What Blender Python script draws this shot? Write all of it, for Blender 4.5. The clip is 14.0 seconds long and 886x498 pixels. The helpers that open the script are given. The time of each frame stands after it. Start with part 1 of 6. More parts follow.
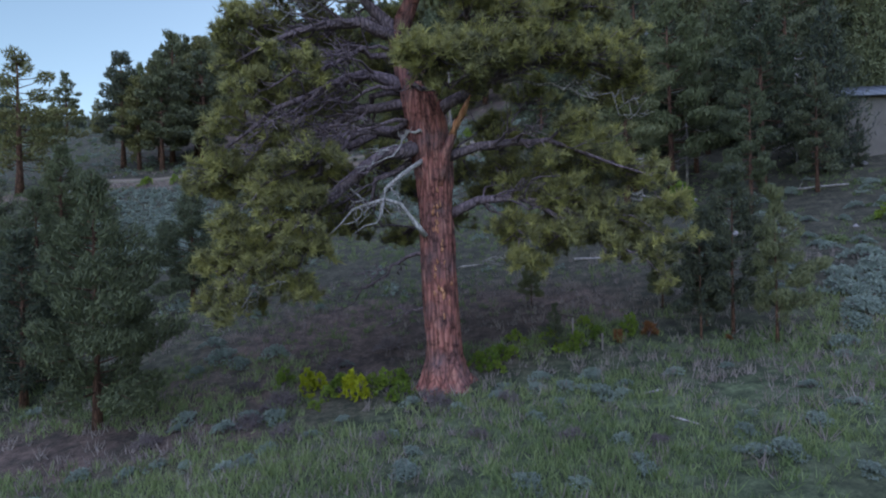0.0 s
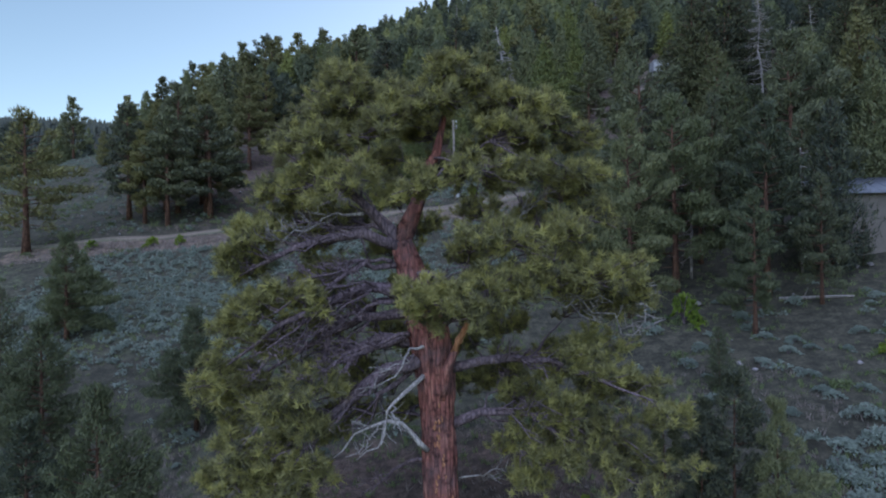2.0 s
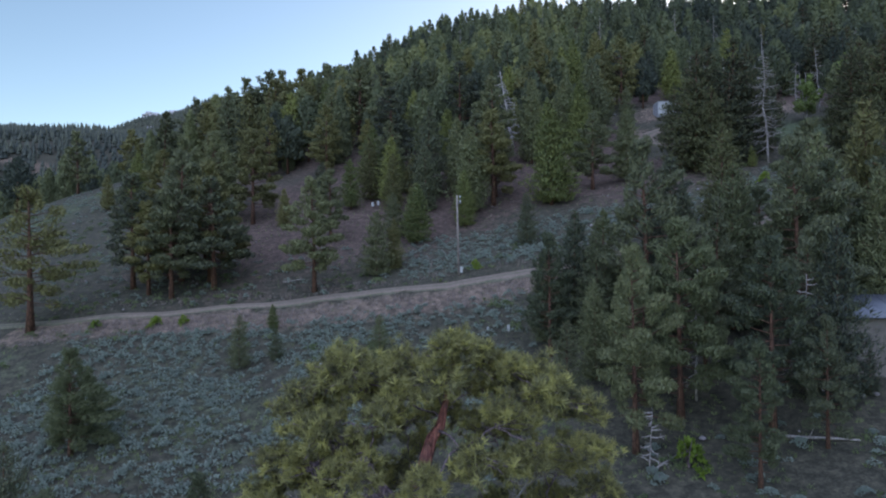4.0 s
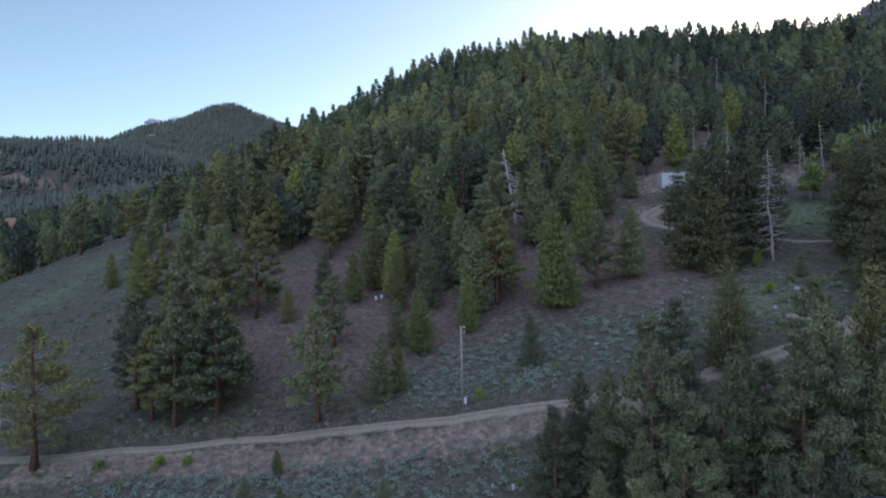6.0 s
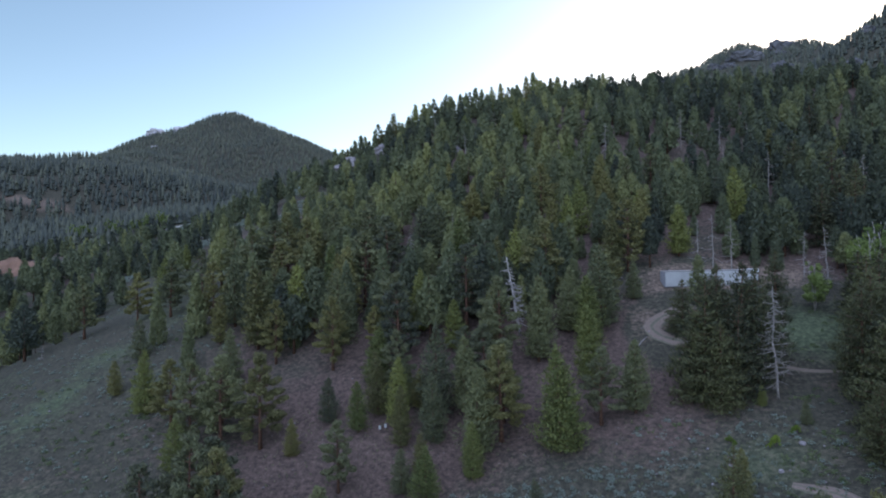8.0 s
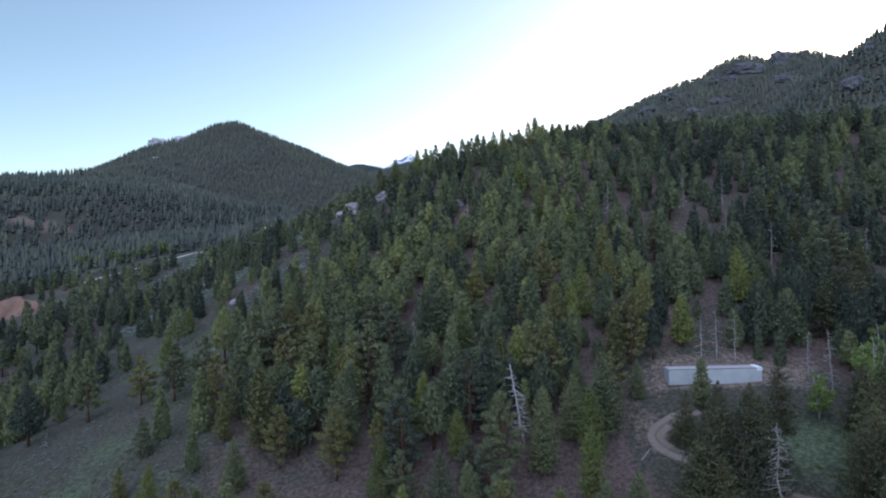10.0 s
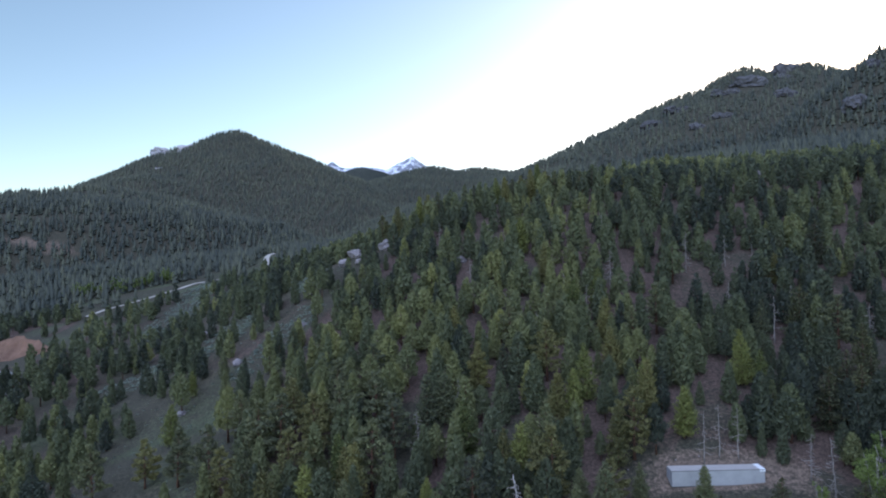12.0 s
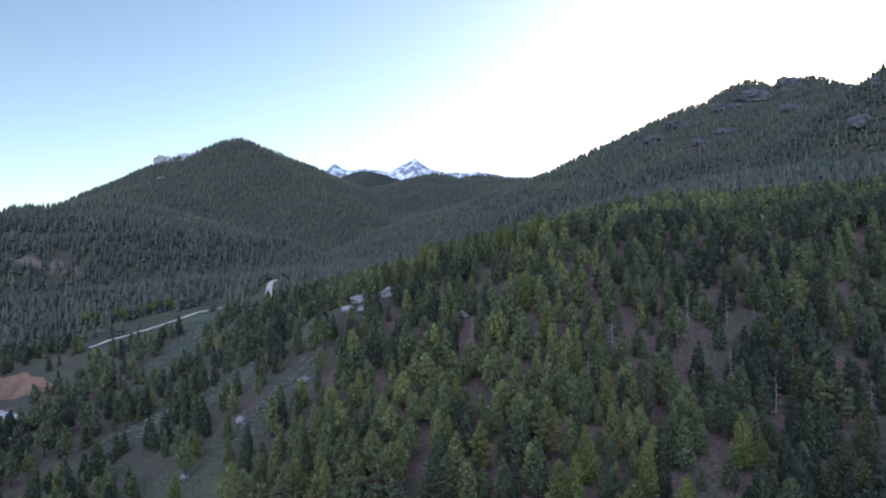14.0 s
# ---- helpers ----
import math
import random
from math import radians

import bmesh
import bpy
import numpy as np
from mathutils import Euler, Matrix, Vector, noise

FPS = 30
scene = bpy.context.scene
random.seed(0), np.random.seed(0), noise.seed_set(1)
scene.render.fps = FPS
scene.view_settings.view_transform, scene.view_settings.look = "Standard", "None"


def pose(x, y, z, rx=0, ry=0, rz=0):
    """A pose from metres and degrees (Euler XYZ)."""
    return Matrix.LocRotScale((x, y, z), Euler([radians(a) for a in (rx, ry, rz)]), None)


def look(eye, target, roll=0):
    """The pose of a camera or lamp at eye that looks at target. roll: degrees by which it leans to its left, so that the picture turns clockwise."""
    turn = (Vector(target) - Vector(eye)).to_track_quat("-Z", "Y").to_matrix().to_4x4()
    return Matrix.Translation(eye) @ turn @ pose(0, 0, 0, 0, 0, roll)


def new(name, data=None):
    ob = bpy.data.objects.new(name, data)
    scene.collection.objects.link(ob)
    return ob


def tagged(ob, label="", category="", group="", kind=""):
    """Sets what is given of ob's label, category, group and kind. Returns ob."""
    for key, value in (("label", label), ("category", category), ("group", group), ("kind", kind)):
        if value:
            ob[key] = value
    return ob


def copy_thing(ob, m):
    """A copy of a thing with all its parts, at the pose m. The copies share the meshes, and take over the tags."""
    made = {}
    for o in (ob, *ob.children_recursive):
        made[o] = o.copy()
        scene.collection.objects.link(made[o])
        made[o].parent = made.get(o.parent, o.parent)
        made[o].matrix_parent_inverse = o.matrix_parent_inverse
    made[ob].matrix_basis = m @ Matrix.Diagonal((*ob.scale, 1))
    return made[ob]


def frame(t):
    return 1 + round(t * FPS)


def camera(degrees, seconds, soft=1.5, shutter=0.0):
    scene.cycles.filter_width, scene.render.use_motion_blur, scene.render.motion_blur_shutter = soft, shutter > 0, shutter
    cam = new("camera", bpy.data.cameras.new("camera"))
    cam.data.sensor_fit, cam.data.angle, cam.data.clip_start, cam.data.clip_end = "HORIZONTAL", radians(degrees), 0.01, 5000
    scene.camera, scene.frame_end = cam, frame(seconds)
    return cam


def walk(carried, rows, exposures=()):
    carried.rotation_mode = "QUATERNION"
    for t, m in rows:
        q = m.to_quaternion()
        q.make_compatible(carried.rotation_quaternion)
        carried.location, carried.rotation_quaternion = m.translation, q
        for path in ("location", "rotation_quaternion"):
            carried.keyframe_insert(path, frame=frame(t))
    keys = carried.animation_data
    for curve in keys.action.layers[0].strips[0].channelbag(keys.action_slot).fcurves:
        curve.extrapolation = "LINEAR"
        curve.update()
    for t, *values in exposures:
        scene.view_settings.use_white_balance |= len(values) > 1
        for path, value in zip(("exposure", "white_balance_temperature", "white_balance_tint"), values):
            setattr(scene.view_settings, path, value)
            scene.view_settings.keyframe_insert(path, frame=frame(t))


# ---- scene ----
cam = camera(70.0, 14.0, soft=2.0)
# seconds, x, y, z, yaw, pitch, roll: the drone climbs straight up
PATH = [
    (0, 0.000, 0.000, 3.300, 0.000, 0.449, 1.374),
    (0.5, 0.051, -0.032, 4.433, 0.114, 0.447, 1.237),
    (1, 0.095, -0.054, 5.737, 0.220, 0.445, 1.124),
    (1.5, 0.132, -0.066, 7.113, 0.317, 0.444, 1.033),
    (2, 0.162, -0.069, 8.578, 0.406, 0.442, 0.963),
    (2.5, 0.188, -0.066, 10.084, 0.488, 0.441, 0.911),
    (3, 0.209, -0.056, 11.721, 0.563, 0.439, 0.877),
    (3.2, 0.216, -0.051, 12.479, 0.591, 0.438, 0.868),
    (5.3, 0.268, 0.028, 21.964, 0.837, 0.431, 0.900),
    (5.5, 0.272, 0.037, 23.390, 0.856, 0.431, 0.913),
    (6, 0.281, 0.056, 27.337, 0.902, 0.429, 0.949),
    (6.5, 0.292, 0.072, 31.378, 0.945, 0.427, 0.992),
    (7, 0.304, 0.085, 35.518, 0.985, 0.426, 1.039),
    (7.5, 0.319, 0.092, 39.654, 1.024, 0.424, 1.089),
    (8, 0.337, 0.093, 43.746, 1.061, 0.423, 1.140),
    (8.2, 0.345, 0.091, 45.340, 1.076, 0.422, 1.161),
    (10.3, 0.482, -0.019, 62.646, 1.231, 0.415, 1.345),
    (10.5, 0.501, -0.040, 64.430, 1.247, 0.414, 1.358),
    (11, 0.554, -0.102, 68.559, 1.288, 0.413, 1.382),
    (11.5, 0.616, -0.180, 72.619, 1.331, 0.411, 1.396),
    (12, 0.687, -0.274, 76.757, 1.378, 0.409, 1.399),
    (12.5, 0.769, -0.385, 80.863, 1.428, 0.408, 1.388),
    (13, 0.861, -0.515, 85.021, 1.482, 0.406, 1.363),
    (13.5, 0.965, -0.664, 89.171, 1.540, 0.404, 1.320),
    (14, 1.081, -0.835, 93.300, 1.604, 0.403, 1.260),
]
walk(cam, [(t, pose(x, y, z, 90 + pitch, roll, yaw)) for t, x, y, z, yaw, pitch, roll in PATH])

# ---- light: clear sky after sundown, no direct sun on the slope ----
SUN_EL, SUN_ROT = radians(9.0), radians(32.0)
world = bpy.data.worlds.new("dusk_sky")
scene.world = world
world.use_nodes = True
wn, wl = world.node_tree.nodes, world.node_tree.links
sky = wn.new("ShaderNodeTexSky")
sky.sky_type, sky.sun_disc = "NISHITA", False
sky.sun_elevation, sky.sun_rotation = SUN_EL, SUN_ROT
sky.altitude, sky.air_density, sky.dust_density, sky.ozone_density = 2400, 1.0, 4.0, 1.0
wl.new(sky.outputs[0], wn["Background"].inputs[0])
wn["Background"].inputs[1].default_value = 0.15
sun_data = bpy.data.lights.new("sun", "SUN")
sun_data.energy, sun_data.angle, sun_data.color = 1.45, radians(100), (0.76, 0.88, 1.36)
sun = new("sun", sun_data)
# the last light of the bright sky overhead, broad and soft
sun.matrix_world = look((-15, -52, 82), (0, 0, 0))
scene.view_settings.exposure = 1.0

# ---- mesh helpers ----
RNG = np.random.default_rng(7)


def mesh_of(name, V, T, mats, midx=None, smooth=False, tint=None):
    """A mesh from vertex and triangle arrays."""
    V, T = np.asarray(V, np.float32), np.asarray(T, np.int32)
    me = bpy.data.meshes.new(name)
    me.vertices.add(len(V))
    me.vertices.foreach_set("co", V.ravel())
    me.loops.add(T.size)
    me.loops.foreach_set("vertex_index", T.ravel())
    me.polygons.add(len(T))
    me.polygons.foreach_set("loop_start", np.arange(len(T), dtype=np.int32) * 3)
    for m in mats:
        me.materials.append(m)
    if midx is not None:
        me.polygons.foreach_set("material_index", np.asarray(midx, np.int32))
    if smooth:
        me.polygons.foreach_set("use_smooth", np.ones(len(T), bool))
    if tint is not None:
        a = me.attributes.new("tint", "FLOAT", "POINT")
        a.data.foreach_set("value", np.asarray(tint, np.float32))
    me.update(calc_edges=True)
    return me


def join(pieces):
    """Stack (V, T) pairs into one."""
    vs, ts, n = [], [], 0
    for V, T in pieces:
        vs.append(np.asarray(V, float).reshape(-1, 3))
        ts.append(np.asarray(T, int).reshape(-1, 3) + n)
        n += len(vs[-1])
    return (np.concatenate(vs), np.concatenate(ts)) if vs else (np.zeros((0, 3)), np.zeros((0, 3), int))


def part(name, data, material, parent=None, label="", smooth=False, tint=None):
    """One mesh object, under a thing or a part."""
    ob = new(name, mesh_of(name, data[0], data[1], [material], smooth=smooth, tint=tint))
    if parent is not None:
        ob.parent = parent
    return tagged(ob, label)


def from_bm(name, bm, material, parent=None, label="", smooth=False):
    me = bpy.data.meshes.new(name)
    bm.to_mesh(me)
    bm.free()
    me.materials.append(material)
    for p in me.polygons:
        p.use_smooth = smooth
    ob = new(name, me)
    if parent is not None:
        ob.parent = parent
    return tagged(ob, label)


def thing(name, m, label, category, group="", kind=""):
    ob = new(name)
    ob.matrix_world = m
    return tagged(ob, label, category, group, kind)


def unit(a):
    a = np.asarray(a, float)
    return a / np.maximum(np.linalg.norm(a, axis=-1, keepdims=True), 1e-9)


def tube(P, R, sides=6, rough=0.0, rng=RNG, cap=True):
    """A tapered limb along the points P with radii R."""
    P, R = np.asarray(P, float), np.asarray(R, float)
    n = len(P)
    D = unit(np.gradient(P, axis=0))
    ref = np.where(np.abs(D[:, 2:3]) > 0.9, [[0.0, 1.0, 0.0]], [[0.0, 0.0, 1.0]])
    U = unit(np.cross(D, ref))
    W = np.cross(D, U)
    a = np.arange(sides) / sides * 2 * np.pi
    k = 1 + rough * rng.uniform(-1, 1, (n, sides))
    V = P[:, None] + (R[:, None] * k)[..., None] * (np.cos(a)[None, :, None] * U[:, None] + np.sin(a)[None, :, None] * W[:, None])
    V = V.reshape(-1, 3)
    i = np.arange(n - 1)[:, None] * sides
    j = np.arange(sides)[None]
    A, B = i + j, i + (j + 1) % sides
    T = np.concatenate([np.stack([A, B, B + sides], -1).reshape(-1, 3), np.stack([A, B + sides, A + sides], -1).reshape(-1, 3)])
    if cap:
        V = np.concatenate([V, P[-1:], P[:1]])
        q = np.arange(sides)
        e = (n - 1) * sides
        T = np.concatenate([T, np.stack([e + q, e + (q + 1) % sides, np.full(sides, n * sides)], -1),
                            np.stack([(q + 1) % sides, q, np.full(sides, n * sides + 1)], -1)])
    return V, T


def bend(a, b, sag=0.0, n=7, wob=0.0, rng=RNG):
    """Points from a to b that sag (or rise) in the middle and wander."""
    s = np.linspace(0, 1, n)[:, None]
    P = np.asarray(a, float) * (1 - s) + np.asarray(b, float) * s
    P[:, 2] += sag * 4 * (s * (1 - s))[:, 0]
    w = rng.normal(0, 1, (n, 3)) * wob
    w[0] = 0
    return P + w * np.minimum(1, s * 3)


def tufts(C, D, size, blades, width, rng, flat=0.0, spread=0.9, slim=False):
    """Sprays of needle blades: at each centre C, blades fan out about the direction D."""
    C, D = np.asarray(C, float), unit(D)
    n = len(C)
    size = np.broadcast_to(np.asarray(size, float), (n,))
    d = unit(D[:, None] * (1 - spread) + rng.normal(0, 1, (n, blades, 3)) * spread * np.array([1, 1, 1 - flat]) + np.array([0, 0, 0.25 * spread]))
    L = size[:, None, None] * rng.uniform(0.65, 1.15, (n, blades, 1))
    side = unit(np.cross(d, rng.normal(0, 1, (n, blades, 3))))
    base = C[:, None] + rng.normal(0, 0.12, (n, blades, 3)) * size[:, None, None]
    w = width * size[:, None, None]
    if slim:
        V = np.stack([base - side * w, base + side * w, base + d * L], 2).reshape(-1, 3)
        return V, np.arange(n * blades * 3).reshape(-1, 3)
    V = np.stack([base - side * w * 0.35 + d * L * 0.1, base + d * L * 0.55 + side * w, base + d * L, base + d * L * 0.5 - side * w], 2).reshape(-1, 3)
    k = np.arange(n * blades)[:, None] * 4
    T = np.concatenate([k + [0, 1, 2], k + [0, 2, 3]], 1).reshape(-1, 3)
    return V, T


def place(base, M):
    """Copies of (V, T) under an array of (x, y, z, scale_xy, scale_z, turn)."""
    V, T = base
    c, s = np.cos(M[:, 5]), np.sin(M[:, 5])
    X = V[None, :, 0] * M[:, 3:4]
    Y = V[None, :, 1] * M[:, 3:4]
    out = np.stack([X * c[:, None] - Y * s[:, None] + M[:, 0:1], X * s[:, None] + Y * c[:, None] + M[:, 1:2], V[None, :, 2] * M[:, 4:5] + M[:, 2:3]], -1)
    tri = T[None] + np.arange(len(M))[:, None, None] * len(V)
    return out.reshape(-1, 3), tri.reshape(-1, 3)


# ---- the lie of the land ----
XS = np.array([-220, -110, -50, 0, 40, 90, 160, 320.0])
YS = np.array([-60, 0, 16, 32, 46, 57, 80, 105, 150, 225, 320, 420.0])
SLOPES = np.array([
    [-40, -30, -27, -22, -17, -14, -8, -1, 10, 24, 44, 70],
    [-26, -16, -13, -10, -6, -1, 5, 10, 21, 41, 65, 76],
    [-16, -7, -4, 0, 4.5, 9, 17, 26, 42, 70, 79, 80],
    [-9, -2.2, 0, 3.8, 8, 13, 22, 34, 56, 91, 89, 86],
    [-5, 1, 4, 9, 15, 21, 27.4, 37.8, 58, 98, 102, 98],
    [-2, 4, 8, 14, 20, 26, 33, 41, 57, 98, 114, 116],
    [4, 10, 15, 22, 28, 33, 40, 48, 62, 100, 116, 132],
    [10, 20, 25, 32, 39, 45, 55, 65, 80, 106, 126, 150.0]])
# far summits: x, y, height, steepness, rounding
SUMMITS = np.array([
    (-425, 1225, 318, 0.48, 26), (-490, 1225, 303, 0.54, 16), (-538, 1225, 298, 0.6, 12), (-458, 930, 197, 0.36, 20), (-388, 690, 158, 0.3, 20), (-427, 580, 133, 0.26, 20), (-600, 560, 138, 0.2, 30), (-900, 700, 150, 0.2, 30),
    (-60, 1420, 264, 0.32, 30), (150, 1450, 259, 0.30, 40), (55, 1440, 262, 0.3, 40), (-260, 1380, 235, 0.32, 30),
    (455, 840, 312, 0.56, 14), (385, 840, 306, 0.58, 14), (255, 840, 246, 0.44, 16), (315, 840, 279, 0.5, 14), (430, 600, 262, 0.72, 12), (535, 840, 300, 0.55, 16), (800, 800, 330, 0.4, 40), (170, 1000, 216, 0.33, 30)])

def hash2(i, j):
    q = np.sin(i * 127.1 + j * 311.7) * 43758.5453
    return q - np.floor(q)


def wave(x, y):
    """Smooth value noise, -1 to 1."""
    i, j = np.floor(x), np.floor(y)
    a, b = x - i, y - j
    a, b = a * a * (3 - 2 * a), b * b * (3 - 2 * b)
    return 2 * ((hash2(i, j) * (1 - a) + hash2(i + 1, j) * a) * (1 - b) + (hash2(i, j + 1) * (1 - a) + hash2(i + 1, j + 1) * a) * b) - 1


def land(x, y):
    """Height of the ground."""
    x, y = np.asarray(x, float), np.asarray(y, float)
    xx, yy = np.clip(x, XS[0], XS[-1] - 1e-6), np.clip(y, YS[0], YS[-1] - 1e-6)
    i = np.clip(np.searchsorted(XS, xx, side="right") - 1, 0, len(XS) - 2)
    j = np.clip(np.searchsorted(YS, yy, side="right") - 1, 0, len(YS) - 2)

    def knots(K, i, v):
        return (v - K[i]) / (K[i + 1] - K[i])

    def row(jj):
        a = knots(XS, i, xx)
        w0, w1 = SLOPES[i, jj], SLOPES[i + 1, jj]
        return w0 * (1 - a) + w1 * a
    b = knots(YS, j, yy)
    z = row(j) * (1 - b) + row(np.minimum(j + 1, len(YS) - 1)) * b
    far = np.maximum(0, y - 420)
    z = z + 0.03 * far * np.exp(-far / 400) - 0.1 * np.maximum(0, -220 - x)
    z = z + 0.9 * wave(x / 17, y / 17) * np.clip((y - 30) / 60, 0, 1) + 0.25 * wave(x / 5 + 9, y / 5) * np.clip(np.hypot(x, y - 16) / 20, 0.3, 1)
    z = z + 2.2 * np.exp(-((x + 34) / 22) ** 2 - ((y - 126) / 26) ** 2)
    z = z + 2.6 * np.exp(-((x + 74) / 22) ** 2 - ((y - 122) / 20) ** 2)
    z = z + 7 * np.exp(-((x + 113) / 16) ** 2 - ((y - 388) / 24) ** 2)
    peaks = np.full(z.shape, -1e3)
    for px, py, pz, s, r in SUMMITS:
        d = np.hypot(x - px, (y - py))
        peaks = np.maximum(peaks, pz - s * (np.sqrt(d * d + r * r) - r))
    peaks = peaks + 7 * wave(x / 90, y / 90) + 3 * wave(x / 35, y / 35)
    k = np.clip((y - 330) / 270, 0, 1)
    peaks = peaks - 170 * (1 - k) ** 2
    m = np.clip((peaks - z) / 30 + 0.5, 0, 1)
    return z * (1 - m) + peaks * m + 15 * m * (1 - m)


def ground_z(x, y):
    return float(land(np.array([x]), np.array([y]))[0])

# ---- materials ----


def mat(name, rough=0.8):
    m = bpy.data.materials.new(name)
    m.use_nodes = True
    b = m.node_tree.nodes["Principled BSDF"]
    b.inputs["Roughness"].default_value = rough
    b.inputs["Specular IOR Level"].default_value = 0.25
    return m, m.node_tree.nodes, m.node_tree.links, b


def ramp(nodes, stops):
    r = nodes.new("ShaderNodeValToRGB")
    el = r.color_ramp.elements
    while len(el) < len(stops):
        el.new(0.5)
    for e, (p, c) in zip(el, stops):
        e.position, e.color = p, (*c, 1)
    return r


def noise_node(nodes, links, scale, detail=4.0, coord=None, rough=0.55):
    n = nodes.new("ShaderNodeTexNoise")
    n.inputs["Scale"].default_value, n.inputs["Detail"].default_value, n.inputs["Roughness"].default_value = scale, detail, rough
    if coord is not None:
        links.new(coord, n.inputs["Vector"])
    return n.outputs["Fac"]


def mixc(nodes, links, fac, a, b, mode="MIX"):
    m = nodes.new("ShaderNodeMix")
    m.data_type, m.blend_type = "RGBA", mode
    for k, v in (("Factor", fac), ("A", a), ("B", b)):
        sock = [s for s in m.inputs if s.name == k and s.enabled][0]
        if hasattr(v, "is_linked"):
            links.new(v, sock)
        else:
            sock.default_value = v if not isinstance(v, tuple) else (*v, 1)
    return [s for s in m.outputs if s.enabled][0]


def math_node(nodes, links, op, a, b=0.0, c=0.0):
    m = nodes.new("ShaderNodeMath")
    m.operation = op
    for s, v in zip(m.inputs, (a, b, c)):
        if hasattr(v, "is_linked"):
            links.new(v, s)
        else:
            s.default_value = v
    return m.outputs[0]


def foliage(name, dark, light, by="object", translucent=0.25, middle=None, speckle=0.45):
    """Needles or leaves: tone varies from plant to plant and blade to blade."""
    m, n, l, b = mat(name, 0.7)
    g = n.new("ShaderNodeNewGeometry")
    if by == "object":
        r = n.new("ShaderNodeObjectInfo").outputs["Random"]
    else:
        a = n.new("ShaderNodeAttribute")
        a.attribute_name = "tint"
        r = a.outputs["Fac"]
    f = math_node(n, l, "MULTIPLY_ADD", r, 1 - speckle, 0.0)
    f = math_node(n, l, "MULTIPLY_ADD", g.outputs["Random Per Island"], speckle, f)
    stops = [(0.0, dark), (1.0, light)] if middle is None else [(0.0, dark), (0.45, middle), (1.0, light)]
    c = ramp(n, stops)
    l.new(f, c.inputs[0])
    l.new(c.outputs[0], b.inputs["Base Color"])
    t = n.new("ShaderNodeBsdfTranslucent")
    l.new(c.outputs[0], t.inputs[0])
    mx = n.new("ShaderNodeMixShader")
    mx.inputs[0].default_value = translucent
    l.new(b.outputs[0], mx.inputs[1])
    l.new(t.outputs[0], mx.inputs[2])
    l.new(mx.outputs[0], n["Material Output"].inputs[0])
    return m


def barky(name, dark, mid, light, scale=6.0, stretch=0.25, bump=0.6, by_object=False):
    """Furrowed bark, drawn out along the trunk."""
    m, n, l, b = mat(name, 0.9)
    tc = n.new("ShaderNodeTexCoord")
    mp = n.new("ShaderNodeMapping")
    mp.inputs["Scale"].default_value = (1, 1, stretch)
    l.new(tc.outputs["Object"], mp.inputs[0])
    v = n.new("ShaderNodeTexVoronoi")
    v.feature = "DISTANCE_TO_EDGE"
    v.inputs["Scale"].default_value = scale
    l.new(mp.outputs[0], v.inputs["Vector"])
    f = noise_node(n, l, scale * 1.3, 6, mp.outputs[0], 0.65)
    c = ramp(n, [(0.3, dark), (0.52, mid), (0.75, light)])
    l.new(f, c.inputs[0])
    edge = math_node(n, l, "MULTIPLY", v.outputs["Distance"], 6.0)
    edge = math_node(n, l, "MINIMUM", edge, 1.0)
    col = mixc(n, l, math_node(n, l, "MULTIPLY_ADD", edge, 0.6, 0.4), tuple(q * 0.4 for q in dark), c.outputs[0])
    l.new(col, b.inputs["Base Color"])
    bp = n.new("ShaderNodeBump")
    bp.inputs["Strength"].default_value, bp.inputs["Distance"].default_value = bump, 0.04
    l.new(math_node(n, l, "ADD", edge, f), bp.inputs["Height"])
    l.new(bp.outputs[0], b.inputs["Normal"])
    return m


M_BARK = barky("old_pine_bark", (0.08, 0.036, 0.033), (0.325, 0.124, 0.1), (0.54, 0.27, 0.2), 8.0, 0.16)


def weather_bark(m):
    """Large grey-lilac and dark weathered areas over the red plates."""
    n, l = m.node_tree.nodes, m.node_tree.links
    b = n["Principled BSDF"]
    old = b.inputs["Base Color"].links[0].from_socket
    g = n.new("ShaderNodeNewGeometry")
    r = ramp(n, [(0.45, (0, 0, 0)), (0.68, (0.75, 0.75, 0.75))])
    l.new(noise_node(n, l, 1.1, 5, g.outputs["Position"], 0.6), r.inputs[0])
    c = mixc(n, l, r.outputs[0], old, (0.13, 0.095, 0.1))
    k = ramp(n, [(0.36, (0.35, 0.33, 0.33)), (0.5, (1, 1, 1))])
    l.new(noise_node(n, l, 5.0, 6, g.outputs["Position"], 0.7), k.inputs[0])
    l.new(mixc(n, l, 1.0, c, k.outputs[0], "MULTIPLY"), b.inputs["Base Color"])


weather_bark(M_BARK)
M_LIMB = barky("limb_bark", (0.1, 0.077, 0.09), (0.205, 0.152, 0.168), (0.32, 0.25, 0.26), 9.0)
M_DEAD = barky("weathered_dead_wood", (0.16, 0.14, 0.125), (0.33, 0.3, 0.28), (0.5, 0.47, 0.44), 12.0, 0.2, 0.3)
M_BLEACH = barky("bleached_wood", (0.28, 0.25, 0.24), (0.48, 0.44, 0.42), (0.64, 0.6, 0.57), 12.0, 0.2, 0.3)
M_RAW = barky("torn_raw_wood", (0.28, 0.11, 0.055), (0.52, 0.25, 0.13), (0.66, 0.38, 0.23), 10.0, 0.15, 0.4)
M_TRUNK = barky("pine_trunk_bark", (0.06, 0.035, 0.025), (0.15, 0.08, 0.055), (0.26, 0.15, 0.1), 8.0)
M_NEEDLE = foliage("old_pine_needles", (0.066, 0.068, 0.056), (0.455, 0.425, 0.14), by="tint", translucent=0.32, speckle=0.22)
